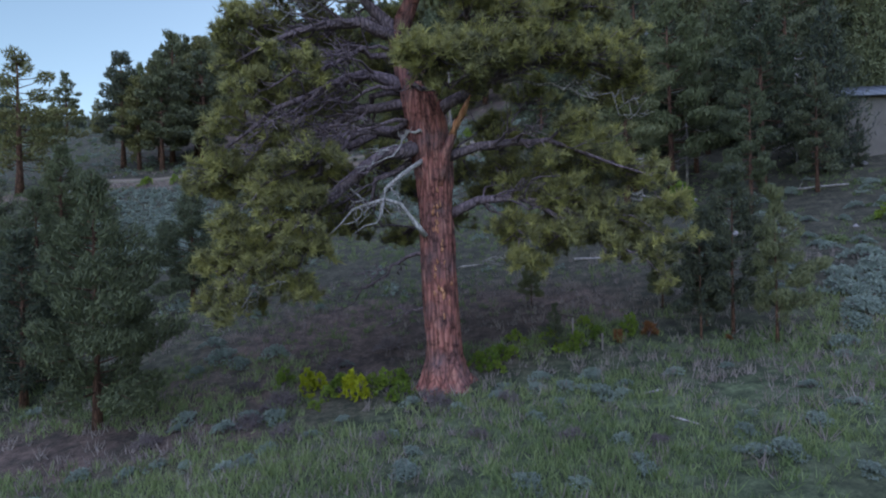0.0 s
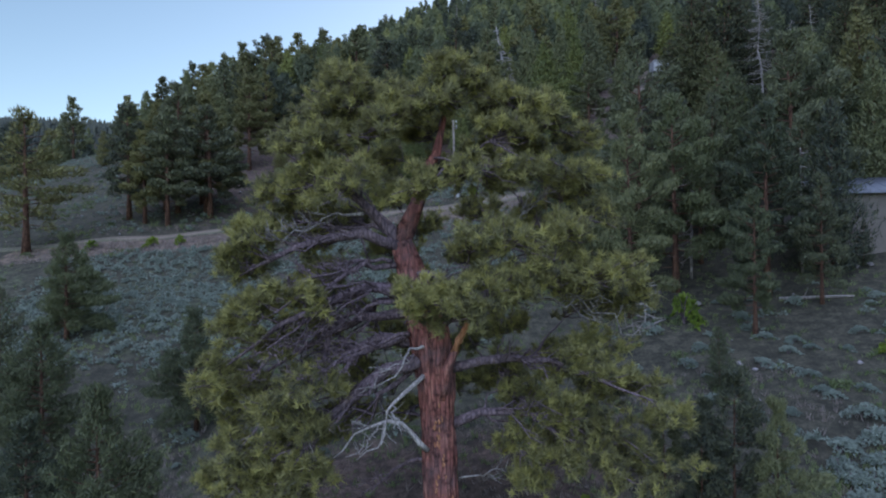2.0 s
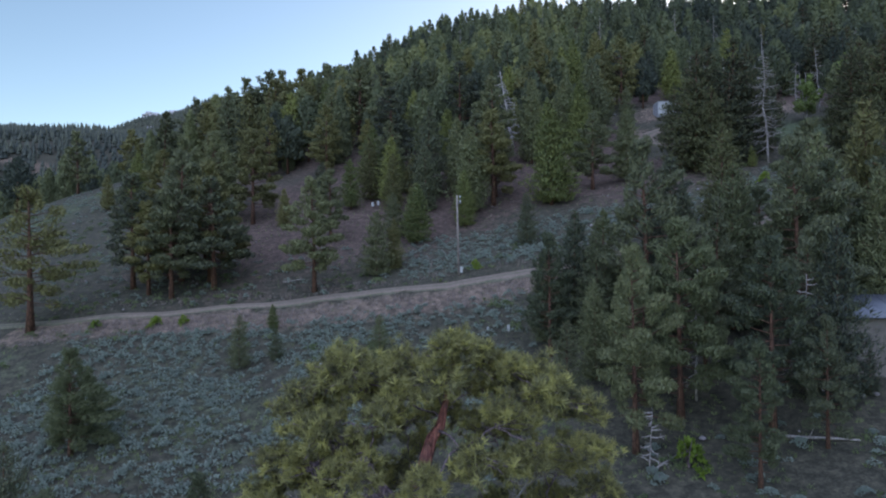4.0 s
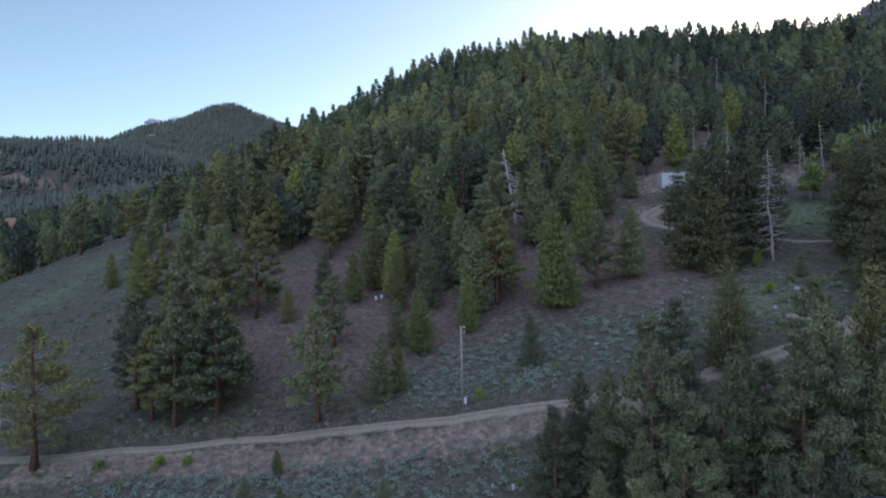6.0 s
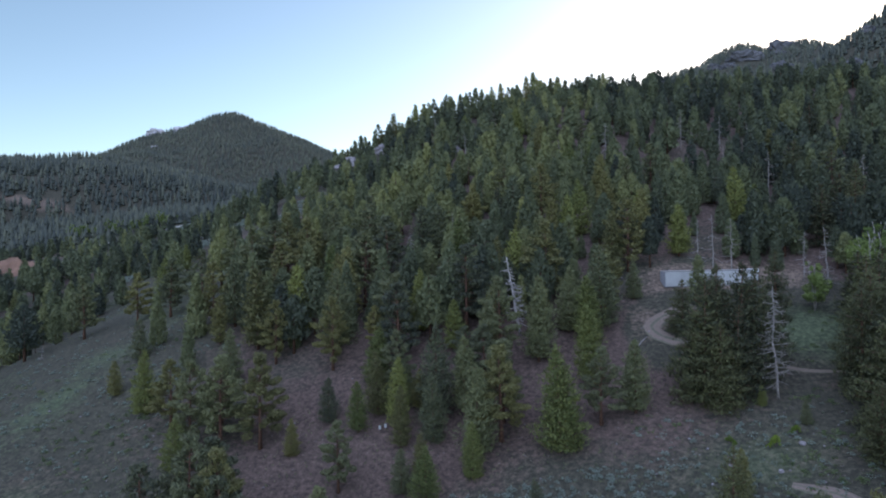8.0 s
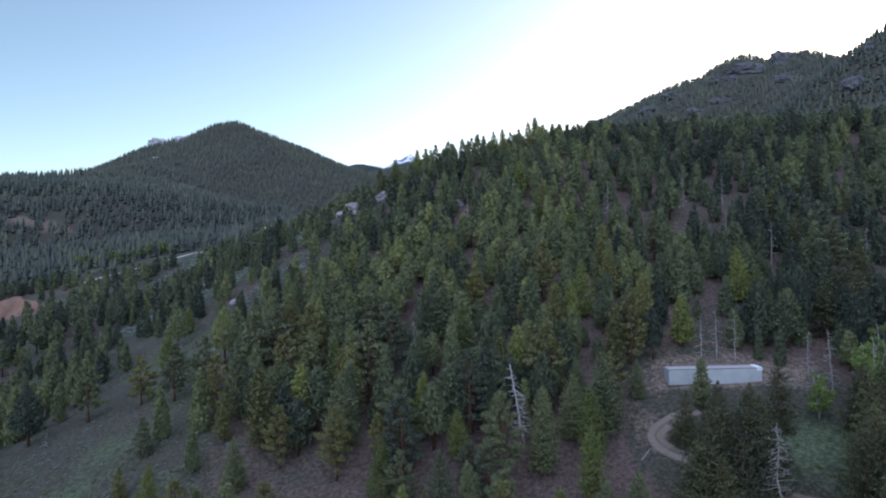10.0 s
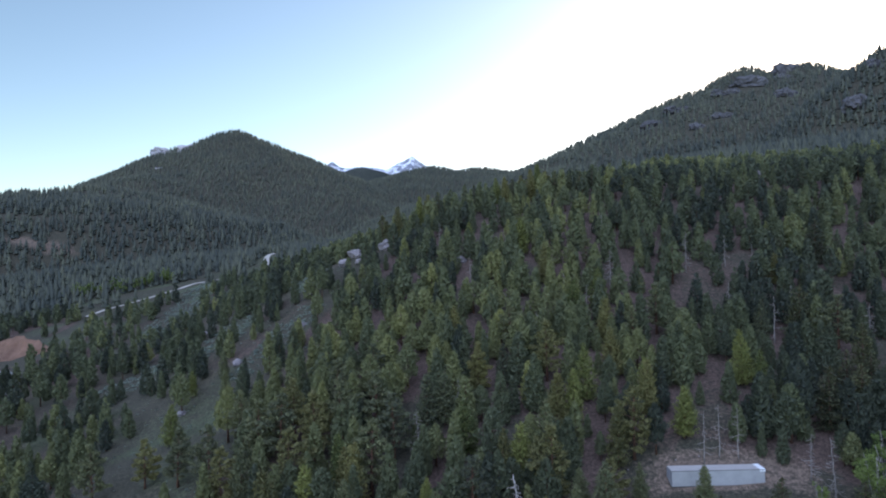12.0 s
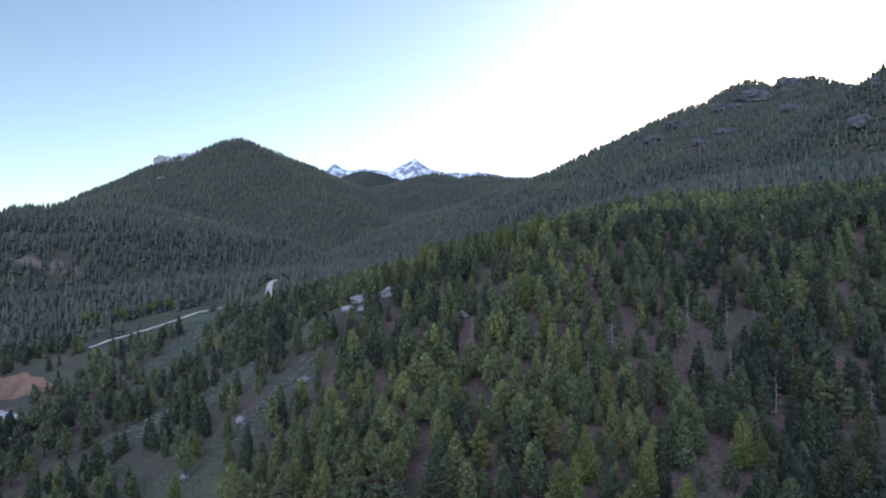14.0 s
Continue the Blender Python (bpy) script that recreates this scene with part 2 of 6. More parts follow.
M_PINE = foliage("pine_needles", (0.04, 0.05, 0.046), (0.203, 0.212, 0.094), translucent=0.22)
M_FIR = foliage("fir_needles", (0.035, 0.046, 0.043), (0.195, 0.208, 0.093), translucent=0.22)
# darker fir copy: canopy shade of the dense stands put into its colour
M_SHADED_FIR = foliage("shaded_fir_needles", (0.026, 0.034, 0.028), (0.135, 0.138, 0.056), translucent=0.2)
M_YOUNG = foliage("young_pine_needles", (0.034, 0.046, 0.037), (0.15, 0.165, 0.072), translucent=0.22)
M_FOREST = foliage("forest_needles", (0.048, 0.06, 0.05), (0.315, 0.315, 0.115), by="tint", translucent=0.35, middle=(0.142, 0.162, 0.086), speckle=0.12)
M_BRIGHT = foliage("bright_fir_needles", (0.062, 0.085, 0.036), (0.25, 0.262, 0.078))
M_OLIVE = foliage("olive_pine_needles", (0.062, 0.068, 0.036), (0.235, 0.22, 0.08))
# solid far cones: shade between needles and some haze put into this colour
M_FARTREE = foliage("far_conifers", (0.034, 0.043, 0.037), (0.112, 0.117, 0.07), by="tint", translucent=0.0, speckle=0.2)
M_SILVER = foliage("silver_sage_leaves", (0.135, 0.17, 0.142), (0.285, 0.335, 0.28), translucent=0.2)
M_SAGE = foliage("sagebrush_leaves", (0.115, 0.145, 0.12), (0.285, 0.33, 0.272), translucent=0.2)
M_GRASS = foliage("meadow_grass", (0.07, 0.118, 0.042), (0.3, 0.345, 0.15), by="tint", translucent=0.35)
M_HERB = foliage("green_herbs", (0.06, 0.095, 0.04), (0.205, 0.24, 0.11), by="tint", translucent=0.3)
M_DRY = foliage("dry_grass", (0.15, 0.12, 0.112), (0.33, 0.28, 0.245), by="tint", translucent=0.2)
M_YELLOW = foliage("yellow_green_leaves", (0.16, 0.2, 0.015), (0.42, 0.42, 0.02), translucent=0.35)
M_FRESH = foliage("fresh_green_leaves", (0.075, 0.13, 0.02), (0.26, 0.33, 0.05), translucent=0.35)
M_ASPEN = foliage("aspen_leaves", (0.075, 0.115, 0.03), (0.2, 0.25, 0.075), translucent=0.35)
M_RUST = foliage("rusty_dead_needles", (0.12, 0.05, 0.02), (0.26, 0.12, 0.05))


def ground_material():
    """Ground cover: green grass, grey-green herbs, brown litter and bare tan earth, by the cover laid into the sheet and by noise."""
    m, n, l, b = mat("mountain_ground", 0.95)
    g = n.new("ShaderNodeNewGeometry")
    p = g.outputs["Position"]
    big, mid, fine = noise_node(n, l, 0.09, 5, p), noise_node(n, l, 0.8, 6, p, 0.65), noise_node(n, l, 7.0, 6, p, 0.75)

    def two(a, c):
        r = ramp(n, [(0.32, a), (0.68, c)])
        l.new(fine, r.inputs[0])
        return r.outputs[0]

    def cover(name, lo, hi):
        at = n.new("ShaderNodeAttribute")
        at.attribute_name = name
        v = math_node(n, l, "MULTIPLY_ADD", mid, 0.9, math_node(n, l, "MULTIPLY_ADD", big, 0.5, math_node(n, l, "SUBTRACT", at.outputs["Fac"], 0.7)))
        r = ramp(n, [(lo, (0, 0, 0)), (hi, (1, 1, 1))])
        l.new(v, r.inputs[0])
        return r.outputs[0]
    c = mixc(n, l, cover("green", 0.4, 0.75), two((0.042, 0.04, 0.031), (0.098, 0.092, 0.068)), two((0.055, 0.076, 0.042), (0.13, 0.156, 0.09)))
    c = mixc(n, l, cover("litter", 0.35, 0.7), c, two((0.065, 0.045, 0.039), (0.165, 0.118, 0.102)))
    c = mixc(n, l, cover("dirt", 0.4, 0.7), c, two((0.12, 0.09, 0.072), (0.25, 0.19, 0.155)))
    tuft = ramp(n, [(0.42, (0.45, 0.47, 0.45)), (0.62, (1.25, 1.22, 1.15))])
    l.new(noise_node(n, l, 1.6, 9, p, 0.8), tuft.inputs[0])
    c = mixc(n, l, 1.0, c, tuft.outputs[0], "MULTIPLY")
    l.new(c, b.inputs["Base Color"])
    bp = n.new("ShaderNodeBump")
    bp.inputs["Strength"].default_value, bp.inputs["Distance"].default_value = 0.7, 0.12
    l.new(math_node(n, l, "ADD", fine, mid), bp.inputs["Height"])
    l.new(bp.outputs[0], b.inputs["Normal"])
    return m


M_GROUND = ground_material()


def dusty(name, a, b_, scale, rough=0.95, bump=0.4, dist=0.05):
    m, n, l, b = mat(name, rough)
    g = n.new("ShaderNodeNewGeometry")
    f1, f2 = noise_node(n, l, scale, 6, g.outputs["Position"], 0.65), noise_node(n, l, scale * 0.12, 4, g.outputs["Position"])
    c = ramp(n, [(0.3, a), (0.7, b_)])
    l.new(math_node(n, l, "MULTIPLY_ADD", f1, 0.5, math_node(n, l, "MULTIPLY", f2, 0.5)), c.inputs[0])
    l.new(c.outputs[0], b.inputs["Base Color"])
    bp = n.new("ShaderNodeBump")
    bp.inputs["Strength"].default_value, bp.inputs["Distance"].default_value = bump, dist
    l.new(f1, bp.inputs["Height"])
    l.new(bp.outputs[0], b.inputs["Normal"])
    return m


def road_material():
    m, n, l, b = mat("dirt_road", 0.95)
    g = n.new("ShaderNodeNewGeometry")
    f1, f2 = noise_node(n, l, 4.0, 7, g.outputs["Position"], 0.7), noise_node(n, l, 0.7, 6, g.outputs["Position"], 0.65)
    c = ramp(n, [(0.3, (0.13, 0.1, 0.08)), (0.7, (0.225, 0.178, 0.145))])
    l.new(f1, c.inputs[0])
    w = ramp(n, [(0.3, (0.07, 0.075, 0.05)), (0.7, (0.15, 0.14, 0.1))])
    l.new(f1, w.inputs[0])
    at = n.new("ShaderNodeAttribute")
    at.attribute_name = "weeds"
    r = ramp(n, [(0.45, (0, 0, 0)), (0.7, (1, 1, 1))])
    l.new(math_node(n, l, "ADD", at.outputs["Fac"], math_node(n, l, "SUBTRACT", f2, 0.25)), r.inputs[0])
    l.new(mixc(n, l, r.outputs[0], c.outputs[0], w.outputs[0]), b.inputs["Base Color"])
    bp = n.new("ShaderNodeBump")
    bp.inputs["Strength"].default_value, bp.inputs["Distance"].default_value = 0.5, 0.05
    l.new(f1, bp.inputs["Height"])
    l.new(bp.outputs[0], b.inputs["Normal"])
    return m


M_ROAD = road_material()
M_CUT = dusty("orange_earth_bank", (0.1, 0.06, 0.043), (0.255, 0.15, 0.105), 0.45, bump=1.0, dist=0.6)
M_ROCK = dusty("grey_granite", (0.13, 0.12, 0.125), (0.33, 0.3, 0.3), 0.5, bump=0.8, dist=0.5)
M_SLAB = dusty("pale_granite_slab", (0.24, 0.235, 0.245), (0.52, 0.5, 0.51), 0.1, bump=0.8, dist=1.5)
M_CLIFF = dusty("far_granite_cliff", (0.045, 0.046, 0.05), (0.155, 0.152, 0.16), 0.12, bump=1.0, dist=2.0)
M_WHITE = dusty("painted_trailer_side", (0.3, 0.305, 0.3), (0.45, 0.455, 0.445), 0.7, 0.55, 0.1, 0.01)
M_POLE = barky("pole_wood", (0.15, 0.125, 0.11), (0.27, 0.23, 0.2), (0.38, 0.34, 0.3), 10.0, 0.1, 0.3)

# bare cliffs on the far mountains: x, y, size, flatness
CLIFFS = [(348, 768, 19, 0.5), (427, 827, 17, 0.7), (372, 720, 11, 0.6), (349, 552, 12, 0.7), (223, 730, 14, 0.55), (255, 681, 11, 0.6), (386, 582, 7, 0.7), (277, 606, 6, 0.6), (262, 748, 10, 0.6), (291, 693, 8, 0.6), (410, 800, 9, 0.6), (325, 760, 9, 0.6), (-528, 1195, 30, 0.5), (-550, 1180, 20, 0.5), (-500, 1140, 7, 0.5), (-478, 1010, 6, 0.5)]
BENCH = np.array([(-450, 525), (-355, 545), (-311, 558), (-279, 585), (-240, 690), (-228, 805), (-168, 877.0)])
# where no trees stand: x, y, radius along x, radius along y
CLEARINGS = [(42, 103, 13, 9), (57, 98, 8, 9), (30, 92, 5, 7), (-35, 218, 6, 9), (-25, 215, 3.5, 5), (12, 118, 5, 5), (-12, 118, 4, 8)]
SAGE_STRIPS = [(-172, 232, 16, 14), (-111, 198, 8, 8), (-105, 202, 8, 9), (-97, 201, 7, 9), (-79, 204, 7, 12), (-73, 208, 6, 12), (-55, 174, 7, 10), (-52, 184, 6, 10), (-46, 190, 6, 10), (-52, 225, 5, 14)]
VALLEY_GAPS = [(-186, 268, 22, 22), (-188, 322, 9, 9), (-170, 330, 9, 9), (-155, 340, 9, 9), (-178, 305, 12, 24), (-160, 322, 11, 20), (-146, 334, 10, 18), (-205, 292, 12, 22), (-108, 330, 6, 34), (-112, 372, 7, 26), (-124, 268, 9, 20), (-127, 295, 8, 20), (-130, 318, 8, 22), (-180, 352, 20, 13), (-150, 360, 18, 12), (-350, 500, 12, 5), (-328, 512, 10, 5), (-113, 388, 8, 16), (-110, 360, 7, 20)]
GAPS = CLEARINGS + SAGE_STRIPS + VALLEY_GAPS


def density(x, y):
    """How wooded the land is, 0 to 1."""
    d = 0.92 + 0.5 * wave(x / 10 + 3, y / 10)
    open_slope = np.clip((-34 - 0.12 * (y - 90) - x) / 14, 0, 1) * np.clip((x + 120 + 0.1 * y) / 20, 0, 1) * (y < 330)
    band = np.clip((50 - np.abs(x + 90 + 0.75 * (y - 230))) / 10, 0, 1) * (y > 190) * (y < 357)
    d = d * (1 - 0.45 * np.maximum(open_slope, band))
    meadow_edge = np.exp(-((x + 64) / 25) ** 4 - ((y - 122) / 44) ** 4)
    d = d * (1 - 0.93 * meadow_edge)
    for gx, gy, rx, ry in GAPS:
        d = np.where(((x - gx) / rx) ** 2 + ((y - gy) / ry) ** 2 < 1, 0, d)
    return np.clip(d, 0, 1)


# ---- ground, one sheet out to the far ridges ----


def steps(parts):
    out = [parts[0][0]]
    for a, b, s in parts:
        out += list(np.linspace(a, b, max(2, int(round((b - a) / s)) + 1))[1:])
    return np.array(out)


def build_ground():
    gx = steps([(-1700, -700, 40), (-700, -250, 12), (-250, -60, 4), (-60, -14, 1.5), (-14, 14, 0.6), (14, 60, 1.5), (60, 250, 4), (250, 700, 12), (700, 1500, 40)])
    gy = steps([(-500, -60, 40), (-60, 6, 3), (6, 26, 0.6), (26, 70, 1.3), (70, 240, 3.5), (240, 440, 5), (440, 1500, 13), (1500, 2600, 60)])
    X, Y = np.meshgrid(gx, gy)
    Z = land(X, Y)
    V = np.stack([X, Y, Z], -1).reshape(-1, 3)
    nx, ny = len(gx), len(gy)
    a = (np.arange(ny - 1)[:, None] * nx + np.arange(nx - 1)[None]).ravel()
    T = np.concatenate([np.stack([a, a + 1, a + nx + 1], 1), np.stack([a, a + nx + 1, a + nx], 1)])
    ob = part("ground", (V, T), M_GROUND, smooth=True)
    x, y = V[:, 0], V[:, 1]
    near = np.clip((30 - y) / 16, 0, 1)
    wood = density(x, y) * np.clip((y - 64) / 16, 0, 1)
    litter = 0.15 + 0.75 * wood ** 1.5 * (y < 330)  + 0.9 * np.exp(-((x + 0.5) / 7) ** 2 - ((y - 20.5) / 3.6) ** 2) + 0.6 * np.exp(-((x + 9) / 7) ** 2 - ((y - 14.5) / 3.5) ** 2) + 0.4 * np.exp(-((x + 14) / 18) ** 2 - ((y - 72) / 10) ** 2)
    green = 0.2 + 0.48 * near * (1 - 0.6 * np.clip((x - 5) / 4, 0, 1) * np.clip((y - 15) / 5, 0, 1)) + 0.3 * np.exp(-((x - 30) / 12) ** 2 - ((y - 68) / 7) ** 2) + 0.3 * np.exp(-((x - 32) / 6) ** 2 - ((y - 64.5) / 3.5) ** 2) + 0.2 * np.clip((-32 - x) / 22, 0, 1) * (y > 50) + 0.3 * wave(x / 9 + 2, y / 7) * np.clip((-26 - x) / 12, 0, 1) + 0.4 * np.exp(-((x - 50) / 9) ** 2 - ((y - 92) / 6) ** 2)
    litter = litter + 0.3 * wave(x / 11, y / 8 + 6) * (y > 50) * (y < 150)
    litter = litter * (1 - 0.85 * np.exp(-((x - 52) / 12) ** 2 - ((y - 88) / 10) ** 2))
    green = green + 0.4 * np.exp(-((x - 50) / 9) ** 2 - ((y - 86) / 8) ** 2) + 0.25 * np.exp(-((x + 15) / 18) ** 4 - ((y - 43) / 10) ** 4)
    bank = np.exp(-((y - 53.4 - 0.03 * np.abs(x + 10)) / 2.0) ** 2) * (np.abs(x + 10) < 28)
    pad = np.exp(-((x - 44) / 14) ** 4 - ((y - 108) / 5) ** 4) + 0.8 * np.exp(-((x - 29) / 5) ** 2 - ((y - 96) / 7) ** 2)
    far_shelf = np.exp(-((x + 340) / 34) ** 4 - ((y - 506) / 9) ** 4)
    dirt = 0.05 + 0.85 * bank + 0.75 * pad + 0.8 * far_shelf + 0.35 * np.exp(-((x - 57) / 4) ** 2 - ((y - 102) / 6) ** 2)
    green = green * (1 - 0.7 * np.clip((y - 380) / 60, 0, 1))
    for name, v in (("litter", litter), ("green", green), ("dirt", dirt)):
        a = ob.data.attributes.new(name, "FLOAT", "POINT")
        a.data.foreach_set("value", v.astype(np.float32))
    tagged(ob, "sloping mountain meadow with grass, sage and brown pine litter", "ground", kind="structure")


build_ground()

# ---- snowy peaks, far behind ----


def snow_material():
    m, n, l, b = mat("snow_and_rock", 0.7)
    g = n.new("ShaderNodeNewGeometry")
    f = noise_node(n, l, 0.02, 8, g.outputs["Position"], 0.75)
    c = ramp(n, [(0.45, (0.75, 0.78, 0.84)), (0.53, (0.2, 0.21, 0.25))])
    l.new(f, c.inputs[0])
    l.new(c.outputs[0], b.inputs["Base Color"])
    return m


def mountain(name, peaks, y0, depth, foot, material, label, seed, rough):
    """A ridge whose crest runs through (x, z) summits, falling towards the viewer."""
    xs = np.array([p[0] for p in peaks], float)
    zs = np.array([p[1] for p in peaks], float)
    gx = np.linspace(xs[0], xs[-1], 160)
    gv = np.linspace(0, 1, 40)
    X, U = np.meshgrid(gx, gv)
    crest = np.interp(X, xs, zs) + rough * 0.35 * wave(X / 40 + seed, X * 0 + seed)
    fall = (1 - np.abs(U - 0.6) / 0.6).clip(0, 1)
    Z = foot + (crest - foot) * fall ** 1.25 + rough * wave(X / 60 + seed, U * 9) * (1 - fall) + rough * 0.6 * wave(X / 25, U * 20 + seed) * (1 - fall)
    V = np.stack([X, y0 + (U - 0.6) * depth, Z], -1).reshape(-1, 3)
    a = (np.arange(39)[:, None] * 160 + np.arange(159)[None]).ravel()
    T = np.concatenate([np.stack([a, a + 1, a + 161], 1), np.stack([a, a + 161, a + 160], 1)])
    ob = part(name, (V, T), material)
    return tagged(ob, label, "mountain", kind="structure")


M_SNOW = snow_material()
M_FARWOOD = dusty("far_dark_woods", (0.02, 0.026, 0.022), (0.055, 0.06, 0.05), 0.05)
mountain("backdrop_snow_peaks", [(-1250, 500), (-960, 690), (-860, 748), (-810, 712), (-762, 694), (-662, 706), (-485, 684), (-400, 722), (-301, 776), (-245, 722), (-200, 692), (-71, 664), (60, 664), (130, 668), (280, 640), (430, 610), (700, 520)],
         4400, 1500, 150, M_SNOW, "snow-covered jagged peaks far behind the valley", 3.0, 14)
mountain("backdrop_dark_butte", [(-760, 330), (-620, 420), (-537, 476), (-460, 494), (-420, 495), (-338, 474), (-240, 430), (-100, 370)],
         2950, 700, 150, M_FARWOOD, "dark wooded butte in front of snowy peaks", 8.0, 12)

# ---- trees ----
# crown profile of each kind of conifer, 10 m high: lowest branch, reach, power, whorls, arms, rise of the arms
PROFILES = {"spire": (0.05, 2.35, 0.66, 15, 8, 0.25), "column": (0.08, 1.95, 0.5, 14, 7, 0.45), "broad": (0.04, 3.0, 0.66, 15, 9, 0.05), "young": (0.04, 2.5, 0.6, 12, 8, 0.4)}


def pads_of(kind, rng, k=1.0):
    """Boughs of a conifer 10 m high: (foot on the trunk, centre, way out, half length, half width, half depth) each; k thins them out."""
    out = []
    if kind in ("pine", "bushy", "sapling"):
        low, wide, n = {"pine": (0.2, 2.75, 46), "bushy": (0.13, 3.6, 70), "sapling": (0.2, 2.8, 36)}[kind]
        n = int(n * k)
        gap = rng.uniform(0, 6.283)
        for i in range(n):
            v = (i + rng.uniform(0, 1)) / n
            az = i * 2.4 + rng.uniform(-0.45, 0.45)
            reach = wide * (0.5 + 0.5 * math.sin(math.pi * min(1, 0.2 + 0.72 * v))) * (1 - 0.72 * v ** 3.2) if kind == "pine" else wide * (1.02 - v) ** 0.62 * (0.6 + 0.4 * min(1, 4 * v))
            reach *= rng.uniform(0.55, 1.12) * (1 + 0.22 * math.cos(az - gap))
            z = 10 * (low + (0.955 - low) * v)
            o = np.array([math.cos(az), math.sin(az), rng.uniform(-0.2, 0.25) + 0.45 * v])
            foot = np.array([0, 0, z - 0.3 * v])
            a = max(0.3, reach * rng.uniform(0.3, 0.42))
            deep = rng.uniform(0.26, 0.42) * (1 if kind == "pine" else 1.45)
            out.append((foot, foot + o * (reach - a * 0.8), o, a, a * rng.uniform(0.7, 0.95), deep))
        for i in range(4):
            az = i * 1.7
            out.append((np.array([0, 0, 9.0]), np.array([0.3 * math.cos(az), 0.3 * math.sin(az), 9.45 + 0.1 * i]), np.array([math.cos(az), math.sin(az), 0.8]), 0.45, 0.42, 0.34))
        return out
    low, wide, power, whorls, arms, lift = PROFILES[kind]
    whorls, arms = max(5, int(whorls * k)), max(4, int(round(arms * (0.6 + 0.4 * k))))
    bulge = rng.uniform(0, 6.283)
    for i in range(whorls):
        v = min(0.97, max(0, (i + rng.uniform(-0.3, 0.3)) / (whorls - 0.5)))
        n = max(3, int(round(arms * (1 - 0.45 * v))))
        spin = rng.uniform(0, 6.283)
        for j in range(n):
            az = spin + (j + rng.uniform(-0.35, 0.35)) * 6.283 / n
            reach = (wide * (1 - v) ** power * (0.7 + 0.3 * min(1, 5 * v)) + 0.14) * (1 + rng.uniform(-0.27, 0.18) * k ** 2) * (1 + 0.12 * math.cos(az - bulge))
            o = np.array([math.cos(az), math.sin(az), rng.uniform(-0.3, 0.15) + lift + 0.5 * v])
            foot = np.array([0, 0, 10 * (low + (0.97 - low) * v) + rng.uniform(-0.15, 0.15)])
            a = max(0.16, reach * 0.5)
            out.append((foot, foot + o * reach * 0.55, o, a, max(0.14, a * rng.uniform(0.5, 0.75)), (0.15 + 0.12 * a) * (2.2 - 1.2 * k)))
    for i in range(2):
        out.append((np.array([0, 0, 9.4]), np.array([0, 0, 9.6 + 0.15 * i]), np.array([0.1, 0, 1.0]), 0.35, 0.14, 0.14))
    return out


def needle_leaves(pads, total, blade, width, rng, lean, plume=0.0, stray=0.5):
    """Needle sprays laid like shingles over the boughs, so that each bough has a lit top and a dark underside."""
    C = np.array([p[1] for p in pads]) + lean(np.array([p[1][2] for p in pads]))
    O = unit(np.array([p[2] for p in pads]))
    A = np.array([(p[3], p[4], p[5]) for p in pads])
    S = unit(np.cross(O, [0, 0, 1.0]))
    U = np.cross(S, O)
    area = A[:, 0] * A[:, 1] + 0.05
    w = rng.choice(len(pads), total, p=area / area.sum())
    d = unit(rng.normal(0, 1, (total, 3)))
    r = rng.uniform(0.35, 1.0, (total, 1)) ** 0.5
    q = d * r * A[w]
    P = C[w] + q[:, :1] * O[w] + q[:, 1:2] * S[w] + q[:, 2:] * U[w]
    g = d / A[w]
    N = unit(unit(g[:, :1] * O[w] + g[:, 1:2] * S[w] + g[:, 2:] * U[w]) + rng.normal(0, stray, (total, 3)) + [0, 0, 0.25])
    way = unit(O[w] * 0.6 + rng.normal(0, 0.7, (total, 3)) + [0, 0, 0.35 + plume])
    way = unit(way - (1 - plume) * N * np.sum(way * N, 1, keepdims=True))
    side = unit(np.cross(way, N))
    L = blade * rng.uniform(0.6, 1.25, (total, 1))
    B = width * rng.uniform(0.7, 1.2, (total, 1))
    V = np.stack([P - way * L * 0.45 - side * B, P - way * L * 0.45 + side * B, P + way * L * 0.55], 1).reshape(-1, 3)
    return V, np.arange(3 * total).reshape(-1, 3)


